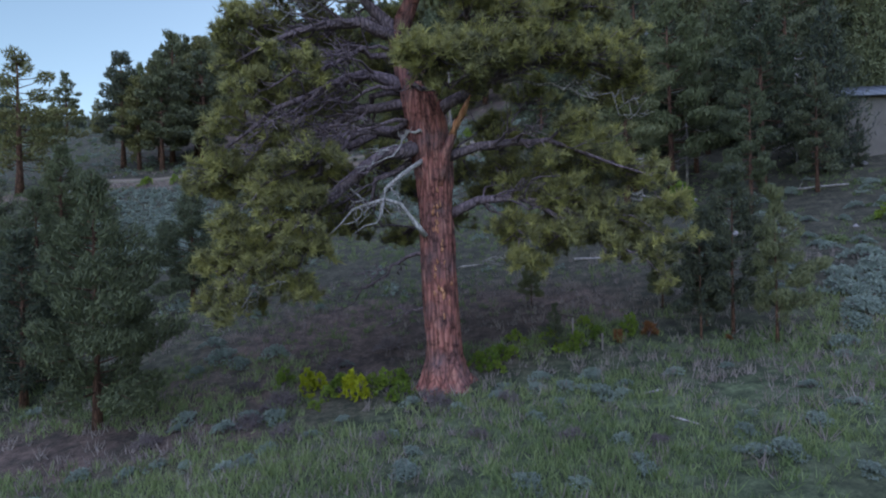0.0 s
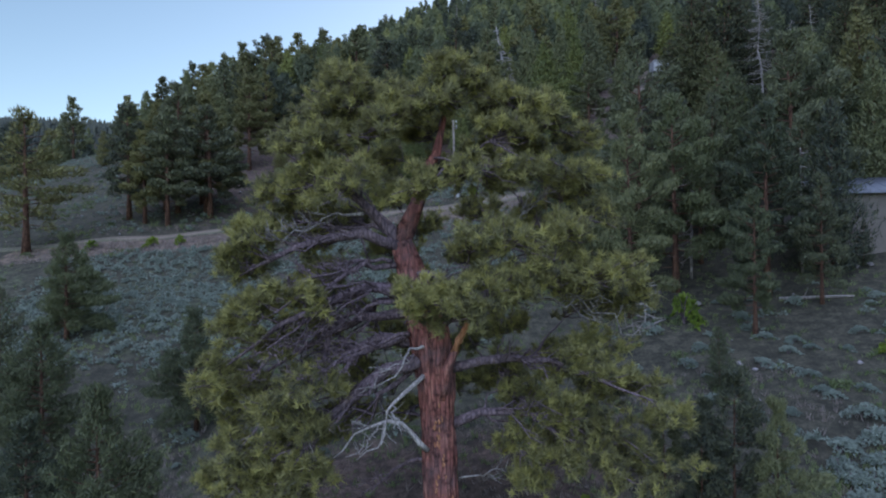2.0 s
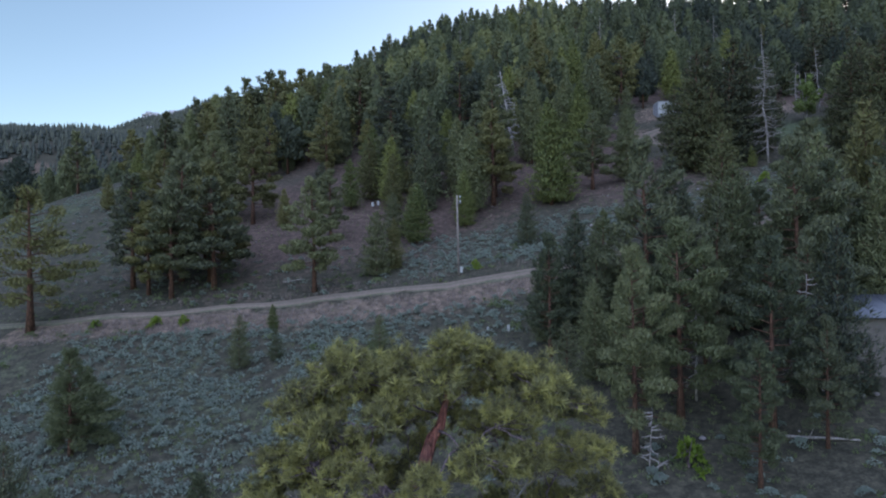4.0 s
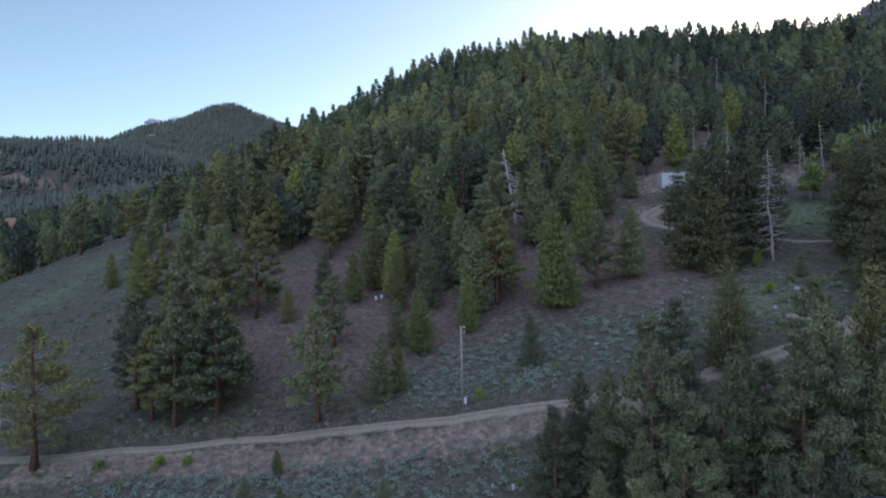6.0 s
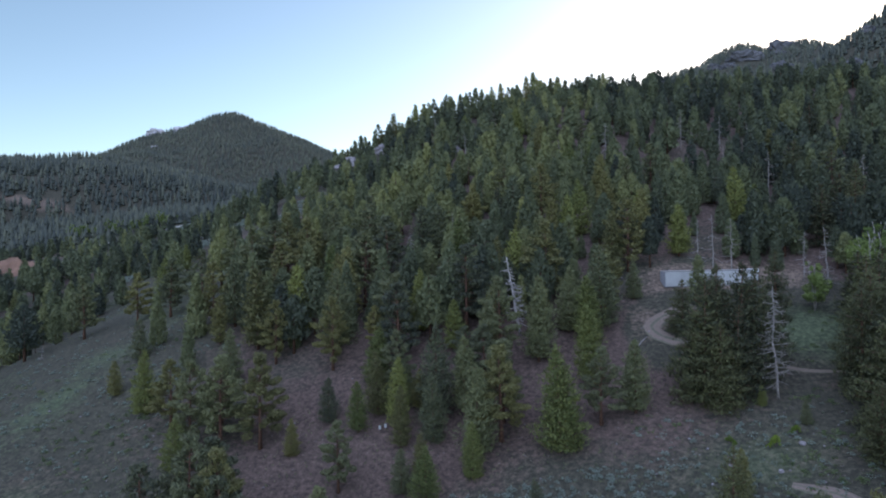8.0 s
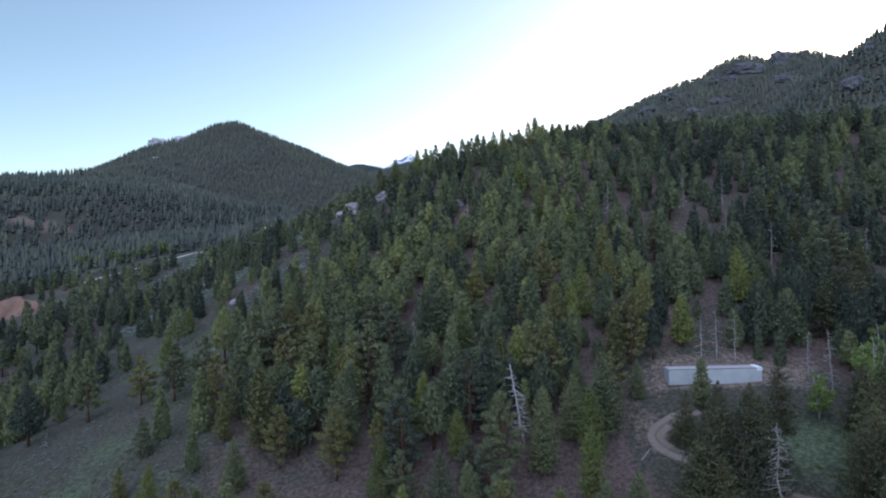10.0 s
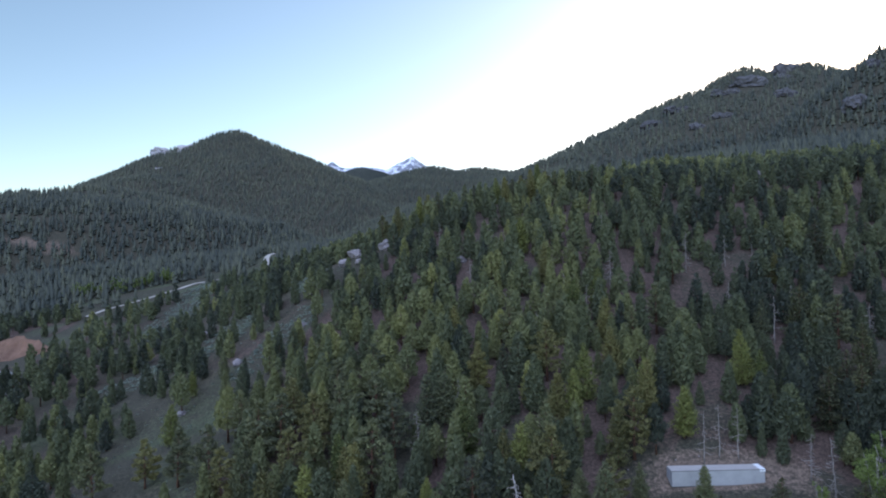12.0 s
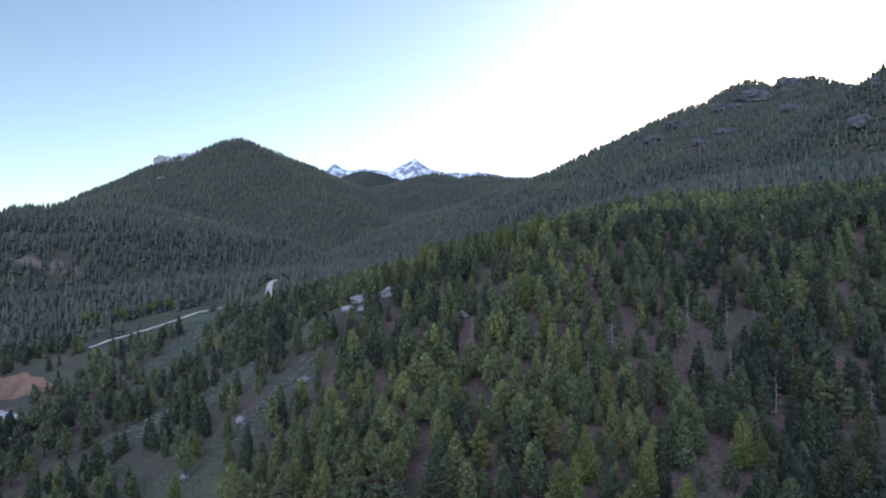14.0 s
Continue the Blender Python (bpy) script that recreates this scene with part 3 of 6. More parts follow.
def plumes(kind, total, blade, width, rng, lean, rough=0.27):
    """Upswept sprays over the whole height of a feathery crown, in shallow uneven lobes."""
    low, wide, power = PROFILES[kind][:3] if kind in PROFILES else (0.28, 2.5, 0.6)
    v = rng.uniform(0, 1, 3 * total)
    if kind == "pine":
        R = wide * (0.5 + 0.5 * np.sin(np.pi * (0.2 + 0.72 * v))) * (1 - 0.75 * v ** 3.2)
    else:
        R = wide * (1 - v) ** power * (0.7 + 0.3 * np.minimum(1, 5 * v)) + 0.1
    keep = rng.uniform(0, 1, 3 * total) * R.max() < R + 0.15
    v, R = v[keep][:total], R[keep][:total]
    n = len(v)
    az, ph = rng.uniform(0, 6.283, n), rng.uniform(0, 50)
    c, q = np.cos(az), np.sin(az)
    lobes = 1 + (0.4 if kind == "pine" else rough) * wave(c * 1.7 + ph, v * 8 + q * 1.7) + 0.7 * rough * wave(c * 4 + ph, v * 17 + q * 4)
    r = R * lobes * rng.uniform(0.3, 1.0, n) ** 0.5
    z = 10 * (low + (0.97 - low) * v)
    P = np.stack([c * r, q * r, z], 1) + lean(z)
    out = np.stack([c, q, 0 * c], 1)
    N = unit(out + [0, 0, 0.45] + rng.normal(0, 0.45, (n, 3)))
    way = unit(out * 0.45 + [0, 0, 0.75] + rng.normal(0, 0.42, (n, 3)))
    side = unit(np.cross(way, N))
    L, B = blade * rng.uniform(0.6, 1.25, (n, 1)), width * rng.uniform(0.7, 1.2, (n, 1))
    V = np.stack([P - way * L * 0.5 - side * B, P - way * L * 0.5 + side * B, P + way * L * 0.5], 1).reshape(-1, 3)
    return V, np.arange(3 * n).reshape(-1, 3)


def conifer(seed, kind, total, blade, width, sides=6, limbs=True, k=1.0, plume=0.0):
    """(wood, needles) of one conifer 10 m high."""
    rng = np.random.default_rng(seed)
    bow = rng.normal(0, 0.16, 2)
    lean = lambda z: np.stack([bow[0] * (z / 10) ** 2, bow[1] * (z / 10) ** 2, 0 * z], -1)
    pads = pads_of(kind, rng, k)
    zz = np.linspace(0, 9.7, 6 if limbs else 3)
    spine = np.stack([0 * zz, 0 * zz, zz], 1) + lean(zz)
    thick = {"pine": 0.2, "bushy": 0.2, "sapling": 0.1, "broad": 0.19}.get(kind, 0.13)
    R = thick * (1 - 0.9 * zz / 10)
    R[0] *= 1.3
    wood = [tube(spine, R, sides, 0.06, rng)]
    if limbs:
        for foot, c, o, a, b, h in pads:
            e = c + o * a * 0.4
            f = lean(np.array([foot[2], c[2], e[2]]))
            wood.append(tube(np.array([foot + f[0], 0.5 * (foot + c) + f[1] + [0, 0, -0.05], e + f[2]]), [thick * 0.22, thick * 0.15, 0.02], 3, 0, rng, False))
        if kind == "pine":
            for i in range(9):
                z, az = rng.uniform(1.2, 3.4), rng.uniform(0, 6.283)
                L = rng.uniform(0.4, 1.2)
                wood.append(tube(np.array([(0, 0, z), (math.cos(az) * L, math.sin(az) * L, z + rng.uniform(-0.3, 0.1))]), [0.03, 0.012], 3, 0, rng, False))
    if not limbs:
        return join(wood), plumes(kind, total, blade, width, rng, lean)
    if kind in PROFILES:
        share = 0.1 if kind == "broad" else 0.32
        return join(wood), join([needle_leaves(pads, int(total * (1 - share)), blade, width, rng, lean, plume, 0.8), plumes(kind, int(total * share), blade, width, rng, lean, 0.5)])
    return join(wood), needle_leaves(pads, total, blade, width, rng, lean, plume, 0.8)


def tree_kind(name, label, group, seed, kind, needle, total, blade, width, plume=0.0):
    """A model tree 10 m high; its copies stand all over the slope."""
    w, f = conifer(seed, kind, total, blade, width, plume=plume)
    ob = thing(name, pose(0, 0, -200), label, "tree", group)
    part("trunk", w, M_TRUNK, ob, smooth=True)
    part("crown", f, needle, ob)
    return ob


NAMES = {
    "pine": ("pine_tree", "open-crowned ponderosa pine with reddish trunk on the slope", "pines on the slope"),
    "spire": ("fir_tree", "pointed dark olive-green fir standing on the slope", "firs on the slope"),
    "column": ("lodgepole_pine", "slender upright lodgepole pine with a narrow crown", "lodgepole pines"),
    "broad": ("fir_tree", "broad dark green fir with boughs down to the ground", "firs on the slope"),
    "young": ("young_pine", "young bushy pine with foliage near the ground", "young pines"),
    "bushy": ("young_pine", "broad dark young pine on a short bare trunk", "young pines"),
    "sapling": ("pine_sapling", "airy pine sapling with a thin visible trunk", "pine saplings"),
}
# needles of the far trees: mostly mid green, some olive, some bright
NEEDLE_SETS = {"pine": (M_PINE, M_OLIVE, M_PINE), "spire": (M_FIR, M_BRIGHT, M_OLIVE), "column": (M_BRIGHT, M_FIR, M_OLIVE), "broad": (M_SHADED_FIR, M_SHADED_FIR, M_SHADED_FIR), "young": (M_BRIGHT, M_PINE, M_OLIVE)}
MODELS = {}
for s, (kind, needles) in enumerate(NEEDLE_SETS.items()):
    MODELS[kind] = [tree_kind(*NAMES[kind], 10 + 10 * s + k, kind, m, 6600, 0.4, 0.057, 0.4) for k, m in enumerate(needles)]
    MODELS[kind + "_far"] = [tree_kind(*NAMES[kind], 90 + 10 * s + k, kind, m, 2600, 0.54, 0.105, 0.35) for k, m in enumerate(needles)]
for s, (kind, total, m) in enumerate((("pine", 9500, M_PINE), ("spire", 9500, M_FIR), ("young", 6500, M_PINE))):
    MODELS[kind + "_near"] = [tree_kind(*NAMES[kind], 170 + 10 * s + k, kind, (m, M_YOUNG)[k], total, 0.36, 0.04, 0.45) for k in range(2)]
MODELS["broad_near"], MODELS["column_near"] = MODELS["spire_near"], MODELS["spire_near"]
MODELS["bushy"] = [tree_kind(*NAMES["bushy"], 230, "bushy", M_YOUNG, 20000, 0.34, 0.03, 0.55)]
MODELS["airy"] = [tree_kind("pine_tree", "sparse airy old pine with bare pale upper limbs", "pines on the slope", 251, "pine", M_OLIVE, 4800, 0.36, 0.045, 0.5)]
MODELS["sapling"] = [tree_kind(*NAMES["sapling"], 240 + k, "sapling", M_PINE, 8500, 0.42, 0.032, 0.55) for k in range(2)]
USED = set()
TAKEN = []


def plant(kind, x, y, height, k, wide=1.0):
    """Stand a tree of that kind and height on the ground."""
    away = math.hypot(x, y)
    models = MODELS[kind if kind in ("bushy", "sapling", "airy") else kind + "_near" if away < 50 else kind + "_far" if away > 102 else kind]
    model = models[k % len(models)]
    m = pose(x, y, ground_z(x, y) - 0.1, 0, 0, (k * 137.5) % 360)
    if model not in USED:
        USED.add(model)
        ob = model
        ob.matrix_world = m
    else:
        ob = copy_thing(model, m)
    s = height / 10
    ob.scale = (s * wide, s * wide, s)
    TAKEN.append((x, y))
    return ob


# the trees that stand out one by one: x, y, height
MEADOW_YOUNG = [(-19.5, 27.5, 6.5), (-13, 47.5, 2.6), (-15.6, 46.9, 4.2), (-5.1, 46.5, 3.4), (6.9, 37, 5.4), (22.6, 34.2, 2.6), (27, 34.6, 2.8), (10.6, 24.5, 2.6), (-23.6, 39, 4)]
ROADSIDE_YOUNG = [(-14.5, 52, 2.2), (7.8, 62.7, 5.2), (27.8, 62.3, 4.4), (36, 75, 2.6), (38.6, 70.5, 3.0), (39.3, 101.6, 3.4), (56.5, 82.5, 5)]
SLOPE_YOUNG = [(-6.1, 70.4, 5.2), (-4.1, 72, 5.4), (1.9, 71.2, 6.6), (-16.7, 83.4, 6), (-20.3, 77.9, 4.8), (-3.3, 68.2, 6.6), (-53.1, 106.2, 7), (-52.2, 96.4, 5.6), (-34.1, 76.4, 6.6), (-6.9, 60.6, 6.4), (-5.2, 61.8, 5)]
MEADOW_PINES = [(9.5, 32.3, 10.6), (12.7, 34.8, 11), (17.6, 41.6, 9.5), (16.6, 32.6, 10.1), (20, 35.5, 8.6), (14, 28.6, 6.7), (13.4, 42.6, 14), (7, 43.6, 8.6), (22, 39.8, 13), (21.5, 43.6, 9), (18.2, 30.6, 6.4), (24.5, 41, 11), (11.2, 36.5, 8), (15.2, 37.6, 8.5), (27.5, 48, 11.5), (31, 42, 12), (35, 47, 12)]
ROADSIDE_PINES = [(18.8, 53.4, 8.6), (-12.3, 57.9, 10.6), (61.5, 82, 10), (-25.9, 58.8, 11.2), (-22.4, 60.2, 10.8), (-28.6, 60, 9), (-26.8, 63.2, 13.2), (-31.1, 62, 11.4), (-23.6, 62.4, 12)]
SLOPE_PINES = [(-33.9, 80.4, 11.6), (-29.8, 79.9, 12.1), (-24.7, 79.7, 12.2), (-25.5, 66.2, 10.8), (-28.6, 64.5, 10.4), (-18, 93.5, 11), (-8, 91.7, 12.8), (-12.1, 117.9, 13.2), (4.3, 131.9, 11.3), (1.6, 88.6, 7.2), (6.5, 89.4, 13.3), (5.5, 76, 11.6), (-13.3, 71.3, 8.2), (-7.6, 85.8, 9.6), (-30, 110.7, 13.6), (-18.9, 140.7, 10), (-15.4, 110.3, 13.6), (18.7, 133.2, 13), (12.1, 143.2, 12.7), (2, 98.7, 13.6), (15, 102.5, 14), (39, 140.6, 10.7), (46.5, 148.5, 12), (30.6, 111.2, 13.1), (82.5, 138.8, 12.4), (36.2, 176.5, 9.3), (-27.7, 97.9, 10), (6, 79.5, 10.6), (-31.3, 84.4, 9.6), (-38.6, 85.4, 9.4), (-8.6, 96, 12)]
MEADOW_FIRS = [(20.9, 34.2, 9.6), (19.1, 42.7, 11.2), (14.2, 43.9, 9.2), (26, 44, 12), (7.2, 45.6, 7), (30.5, 46, 13), (29, 41, 12), (12, 40, 8), (17.2, 46.5, 9), (9.4, 47.2, 8.4), (10.4, 44.2, 8), (11.6, 47.6, 8), (9.2, 39.6, 6.4)]
SLOPE_FIRS = [(-44.5, 90, 9.5), (-19.3, 108.1, 11.1), (-2.5, 82.2, 12), (0.8, 116.6, 10.7), (-0.5, 147.6, 10.8), (9.6, 133.7, 8.9), (11.9, 72.6, 12.4), (36.1, 121.8, 10.8), (22.2, 96, 12.4), (-65.3, 141.5, 9.7), (-18.1, 106.4, 12.7), (15.4, 111.2, 12.2), (10.5, 107.8, 11.3), (7.4, 108, 10.4), (-18, 99, 12.4), (25.6, 126.8, 11.8), (32.2, 133.5, 10.6), (48, 141.6, 10.9), (57, 128.2, 11.6), (83.6, 167.4, 8.5), (68.5, 144.2, 9.4), (59.8, 126.2, 8.5), (69.2, 118.8, 8.4), (29.1, 102.9, 6.7), (35, 157.9, 10.7), (81.6, 149.2, 9.1), (24.6, 150.1, 11.9), (27.7, 152.4, 11.8), (23.7, 171.6, 11)]
SLOPE_COLUMNS = [(-7.4, 80.8, 9), (1.2, 82.2, 10), (-39.4, 105.9, 8.4), (-25.7, 104, 12.2), (12, 90.4, 12.4), (5.6, 95.3, 8.6), (-12.4, 80.6, 6.5), (-6.1, 84.5, 5), (-4.6, 83.6, 5.4), (19.5, 91.7, 10.4), (-38.4, 110.4, 12.1), (-32, 102.8, 13.6), (-69.9, 164.6, 7), (-56.1, 151.3, 9.7), (-11.6, 164.7, 9), (-21.1, 110.6, 11.9), (-2.7, 124.8, 10.8), (18.5, 119.5, 11.2), (21.8, 120.4, 10.9), (18.8, 99.6, 9), (33.8, 144.8, 10.8), (40.7, 114.9, 9.6), (38, 99.2, 8.1), (27.4, 109.5, 11.1), (36.7, 125.2, 9.1), (-6.1, 123.2, 12.3), (30.6, 168.1, 10.4), (19.3, 187.4, 11.6), (-62.8, 168, 8.5), (4.2, 132.8, 9), (4.3, 196.2, 9)]
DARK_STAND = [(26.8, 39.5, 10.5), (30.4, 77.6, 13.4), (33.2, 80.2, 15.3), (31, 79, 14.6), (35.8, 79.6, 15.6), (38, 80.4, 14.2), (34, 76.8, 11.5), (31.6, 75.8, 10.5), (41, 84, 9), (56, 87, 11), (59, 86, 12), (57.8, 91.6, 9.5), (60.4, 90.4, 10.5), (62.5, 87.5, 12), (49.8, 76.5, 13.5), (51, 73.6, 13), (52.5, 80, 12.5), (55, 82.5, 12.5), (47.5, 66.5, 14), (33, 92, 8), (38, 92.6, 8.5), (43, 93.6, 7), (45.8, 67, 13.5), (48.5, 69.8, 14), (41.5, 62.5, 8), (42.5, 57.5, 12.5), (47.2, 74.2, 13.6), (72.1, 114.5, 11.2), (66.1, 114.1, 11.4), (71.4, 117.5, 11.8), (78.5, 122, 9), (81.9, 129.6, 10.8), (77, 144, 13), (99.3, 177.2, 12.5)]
LEFT_CREST = [(-73.2, 124, 12.6), (-63, 125, 10), (-55, 122, 11.5), (-47.6, 119, 12), (-42.7, 112, 11.5), (-38.4, 120, 13.5), (-34.1, 120, 13.4), (-27.6, 120, 13.3), (-22.8, 122, 13.8), (-16.3, 124, 14), (-33, 126, 13), (-44, 128, 12.5), (-25, 131, 13)]
SAPLINGS = [(6.8, 16.8, 3.6), (7.7, 16.9, 4.6), (8.4, 16.0, 4.1), (6.7, 19.4, 2.9), (2.9, 21.0, 1.9), (7.3, 17.6, 3.4), (3.0, 17.2, 1.4)]
BUSHY = [(-8.6, 15.6, 6.4), (-11.6, 17.4, 5.0), (-10.3, 26.0, 5.2), (-22.3, 37, 6.4), (-15.8, 24.6, 5.8)]
# pines along the skyline: x and the height of the top
CREST = [(-39.5, 84), (-26.5, 91.2), (-20.6, 94.2), (-12.8, 97.6), (-9.7, 98.2), (-5.6, 98.5), (0.5, 97.7), (3.6, 101.7), (7, 100.6), (11, 99), (15.2, 104.1), (17.8, 103.6), (20.8, 102.9), (23.9, 104.3), (27, 106.2), (29.6, 108.2), (32.6, 105.7), (35, 105), (38.1, 105.5), (41.1, 105.4), (44, 104.8), (48.8, 106.1), (53.5, 103.5), (59.1, 102.4), (62.8, 103.3), (67.2, 101.8)]
for kind, rows in (("airy", [(-36.4, 54.6, 12.7)]), ("bushy", BUSHY), ("sapling", SAPLINGS), ("young", MEADOW_YOUNG + ROADSIDE_YOUNG + SLOPE_YOUNG), ("pine", MEADOW_PINES + ROADSIDE_PINES + SLOPE_PINES + LEFT_CREST), ("spire", MEADOW_FIRS + SLOPE_FIRS), ("column", SLOPE_COLUMNS), ("broad", DARK_STAND)):
    for k, (x, y, hgt) in enumerate(rows):
        slim = 0.8 if kind == "pine" and y < 50 else 1.4 if kind == "airy" else 1.0
        plant(kind, x, y, hgt, k, slim * (0.92 + 0.26 * ((k * 0.618) % 1)))
for k, (x, top) in enumerate(CREST):
    y = 226 + 3 * math.sin(2.1 * k) if x > -30 else 238
    plant(("pine", "pine", "spire", "column")[k % 4], x, y, min(13.5, max(5.5, top - ground_z(x, y))), k, 0.95)


def scatter(x0, x1, y0, y1, gap, rng):
    """Jittered points, about one each gap x gap metres."""
    gx, gy = np.meshgrid(np.arange(x0, x1, gap), np.arange(y0, y1, gap))
    p = np.stack([gx.ravel(), gy.ravel()], 1)
    return p + rng.uniform(-0.85, 0.85, p.shape) * gap


def fill_wood():
    """The lower edge of the wood, tree by tree."""
    rng = np.random.default_rng(77)
    spots = np.concatenate([scatter(-36, -8, 94, 100, 5.0, rng), scatter(-8, 27, 78, 100, 4.6, rng), scatter(27, 46, 88, 100, 5.4, rng), scatter(46, 78, 44, 98, 6.0, rng), scatter(27, 42, 34, 56, 4.8, rng)])
    k = 0
    for x, y in spots:
        if rng.uniform() > density(np.array([x]), np.array([y]))[0] + 0.05 or min(math.hypot(x - a, y - b) for a, b in TAKEN) < 3.2:
            continue
        if abs(x - 38.4) < 3 and abs(y - 76) < 6 or abs(x - 58) < 9 and abs(y - 90) < 9 or abs(x - 45) < 9 and abs(y - 78) < 14 or abs(x - 8.5) < 3.2 and 84 < y < 97 or abs(x - 27.5) < 4.5 and 79 < y < 98:
            continue
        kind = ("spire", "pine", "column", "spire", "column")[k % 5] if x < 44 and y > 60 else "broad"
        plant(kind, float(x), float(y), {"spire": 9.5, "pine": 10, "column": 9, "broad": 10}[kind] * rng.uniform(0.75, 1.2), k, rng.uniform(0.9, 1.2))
        k += 1


fill_wood()
for kind in MODELS:
    for spare in MODELS[kind]:
        if spare not in USED:
            USED.add(spare)
            for o in (*spare.children, spare):
                bpy.data.objects.remove(o)


def wood_models(n, seed, total, blade, width, k):
    kinds = ("spire", "column", "pine", "spire", "column", "column", "pine", "young")
    return [conifer(seed + i, kinds[i % 8], total, blade, width, 4, False, k, 0.25) for i in range(n)]


def forest(name, label, models, pts, hmin, hmax, seed, tone_mid=0.45, needles=M_FOREST):
    """Trees past counting, joined in one mesh."""
    rng = np.random.default_rng(seed)
    V, T, MI, TI, n = [], [], [], [], 0
    which = rng.integers(0, len(models), len(pts))
    for k, (w, f) in enumerate(models):
        P = pts[which == k]
        if not len(P):
            continue
        s = (hmin + (hmax - hmin) * rng.uniform(0, 1, len(P)) ** 0.8) / 10
        fat = s * rng.uniform(0.72, 1.1, len(P))
        M = np.stack([P[:, 0], P[:, 1], land(P[:, 0], P[:, 1]) - 0.15, fat, s, rng.uniform(0, 6.28, len(P))], 1)
        # shade of the right-hand draw put into the tone; darker at left too
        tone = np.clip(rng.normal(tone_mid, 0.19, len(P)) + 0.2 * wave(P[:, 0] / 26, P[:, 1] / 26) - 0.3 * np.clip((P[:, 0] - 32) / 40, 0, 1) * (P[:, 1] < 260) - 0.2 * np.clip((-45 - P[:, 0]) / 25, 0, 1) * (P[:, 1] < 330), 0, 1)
        for j, g in enumerate((w, f)):
            if not len(g[1]):
                continue
            v, t = place(g, M)
            V.append(v)
            T.append(t + n)
            n += len(v)
            MI.append(np.full(len(t), j))
            TI.append(np.repeat(tone, len(g[0])))
    ob = new(name, mesh_of(name, np.concatenate(V), np.concatenate(T), [M_TRUNK, needles], np.concatenate(MI), tint=np.concatenate(TI)))
    return tagged(ob, label, "forest", kind="stuff")


def spire(sides, seed, tiers):
    """A far tree: ragged stacked cones."""
    rng = np.random.default_rng(seed)
    V, T = [], []
    for k in range(tiers):
        z0, z1, r = 0.6 + 6.2 * k / tiers, 10.0 if k == tiers - 1 else 5.5 + 4.0 * k / tiers, 2.1 - 1.1 * k / tiers
        b = len(V)
        a = np.arange(sides) / sides * 6.283 + rng.uniform(0, 6)
        rr = r * rng.uniform(0.6, 1.3, sides)
        V += [(math.cos(q) * k2, math.sin(q) * k2, z0 + rng.uniform(-0.6, 0.9)) for q, k2 in zip(a, rr)]
        V.append((rng.uniform(-0.2, 0.2), rng.uniform(-0.2, 0.2), z1))
        T += [(b + i, b + (i + 1) % sides, b + sides) for i in range(sides)]
    return (np.zeros((0, 3)), np.zeros((0, 3), int)), (np.array(V), np.array(T))


def bench(p):
    """The treeless shelf that runs along the foot of the far hill."""
    line = np.interp(p[:, 0], BENCH[:, 0], BENCH[:, 1])
    return (p[:, 1] < line + 2) & (p[:, 1] > line - 8) & (p[:, 0] > BENCH[0, 0]) & (p[:, 0] < BENCH[-1, 0])


def grow():
    rng = np.random.default_rng(21)
    keep = lambda p: p[rng.uniform(0, 1, len(p)) < density(p[:, 0], p[:, 1])]
    seen = lambda p, m=1.12: p[(np.abs(p[:, 0]) < 0.7 * m * p[:, 1] + 12)]
    own = np.array(TAKEN)

    def free(p):
        """Points clear of the trees that stand there already."""
        return p[np.array([np.min(np.hypot(own[:, 0] - x, own[:, 1] - y)) > 2.5 for x, y in p])]
    a = free(seen(keep(scatter(-150, 190, 99, 150, 3.8, rng))))
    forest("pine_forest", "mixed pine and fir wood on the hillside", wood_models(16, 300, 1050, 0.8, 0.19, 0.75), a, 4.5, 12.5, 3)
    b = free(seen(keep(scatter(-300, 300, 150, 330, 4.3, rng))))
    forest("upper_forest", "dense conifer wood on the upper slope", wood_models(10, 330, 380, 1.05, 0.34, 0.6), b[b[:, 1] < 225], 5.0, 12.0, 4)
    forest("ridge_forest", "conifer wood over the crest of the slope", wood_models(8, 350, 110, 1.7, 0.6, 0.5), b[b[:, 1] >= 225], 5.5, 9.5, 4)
    c = seen(keep(scatter(-560, 560, 330, 640, 4.5, rng)))
    c = c[~bench(c)]
    forest("valley_forest", "conifer wood across the valley", [spire(6, 140 + k, 3) for k in range(8)], c, 6.5, 11.0, 5, 0.2, M_FARTREE)
    d = seen(scatter(-1150, 900, 640, 1480, 5.3, rng))
    d = d[~bench(d)]
    for x, y, r, q in CLIFFS:
        d = d[~((np.abs(d[:, 0] - x) < r * 1.1) & (d[:, 1] < y + r * 0.4) & (d[:, 1] > y - r * (2.2 if y > 1000 else 1.1)))]
    forest("far_forest", "far conifer woods covering the mountains", [spire(4, 200 + k, 2) for k in range(6)], d, 5.5, 9.5, 6, 0.42, M_FARTREE)


grow()

# ---- the old pine ----


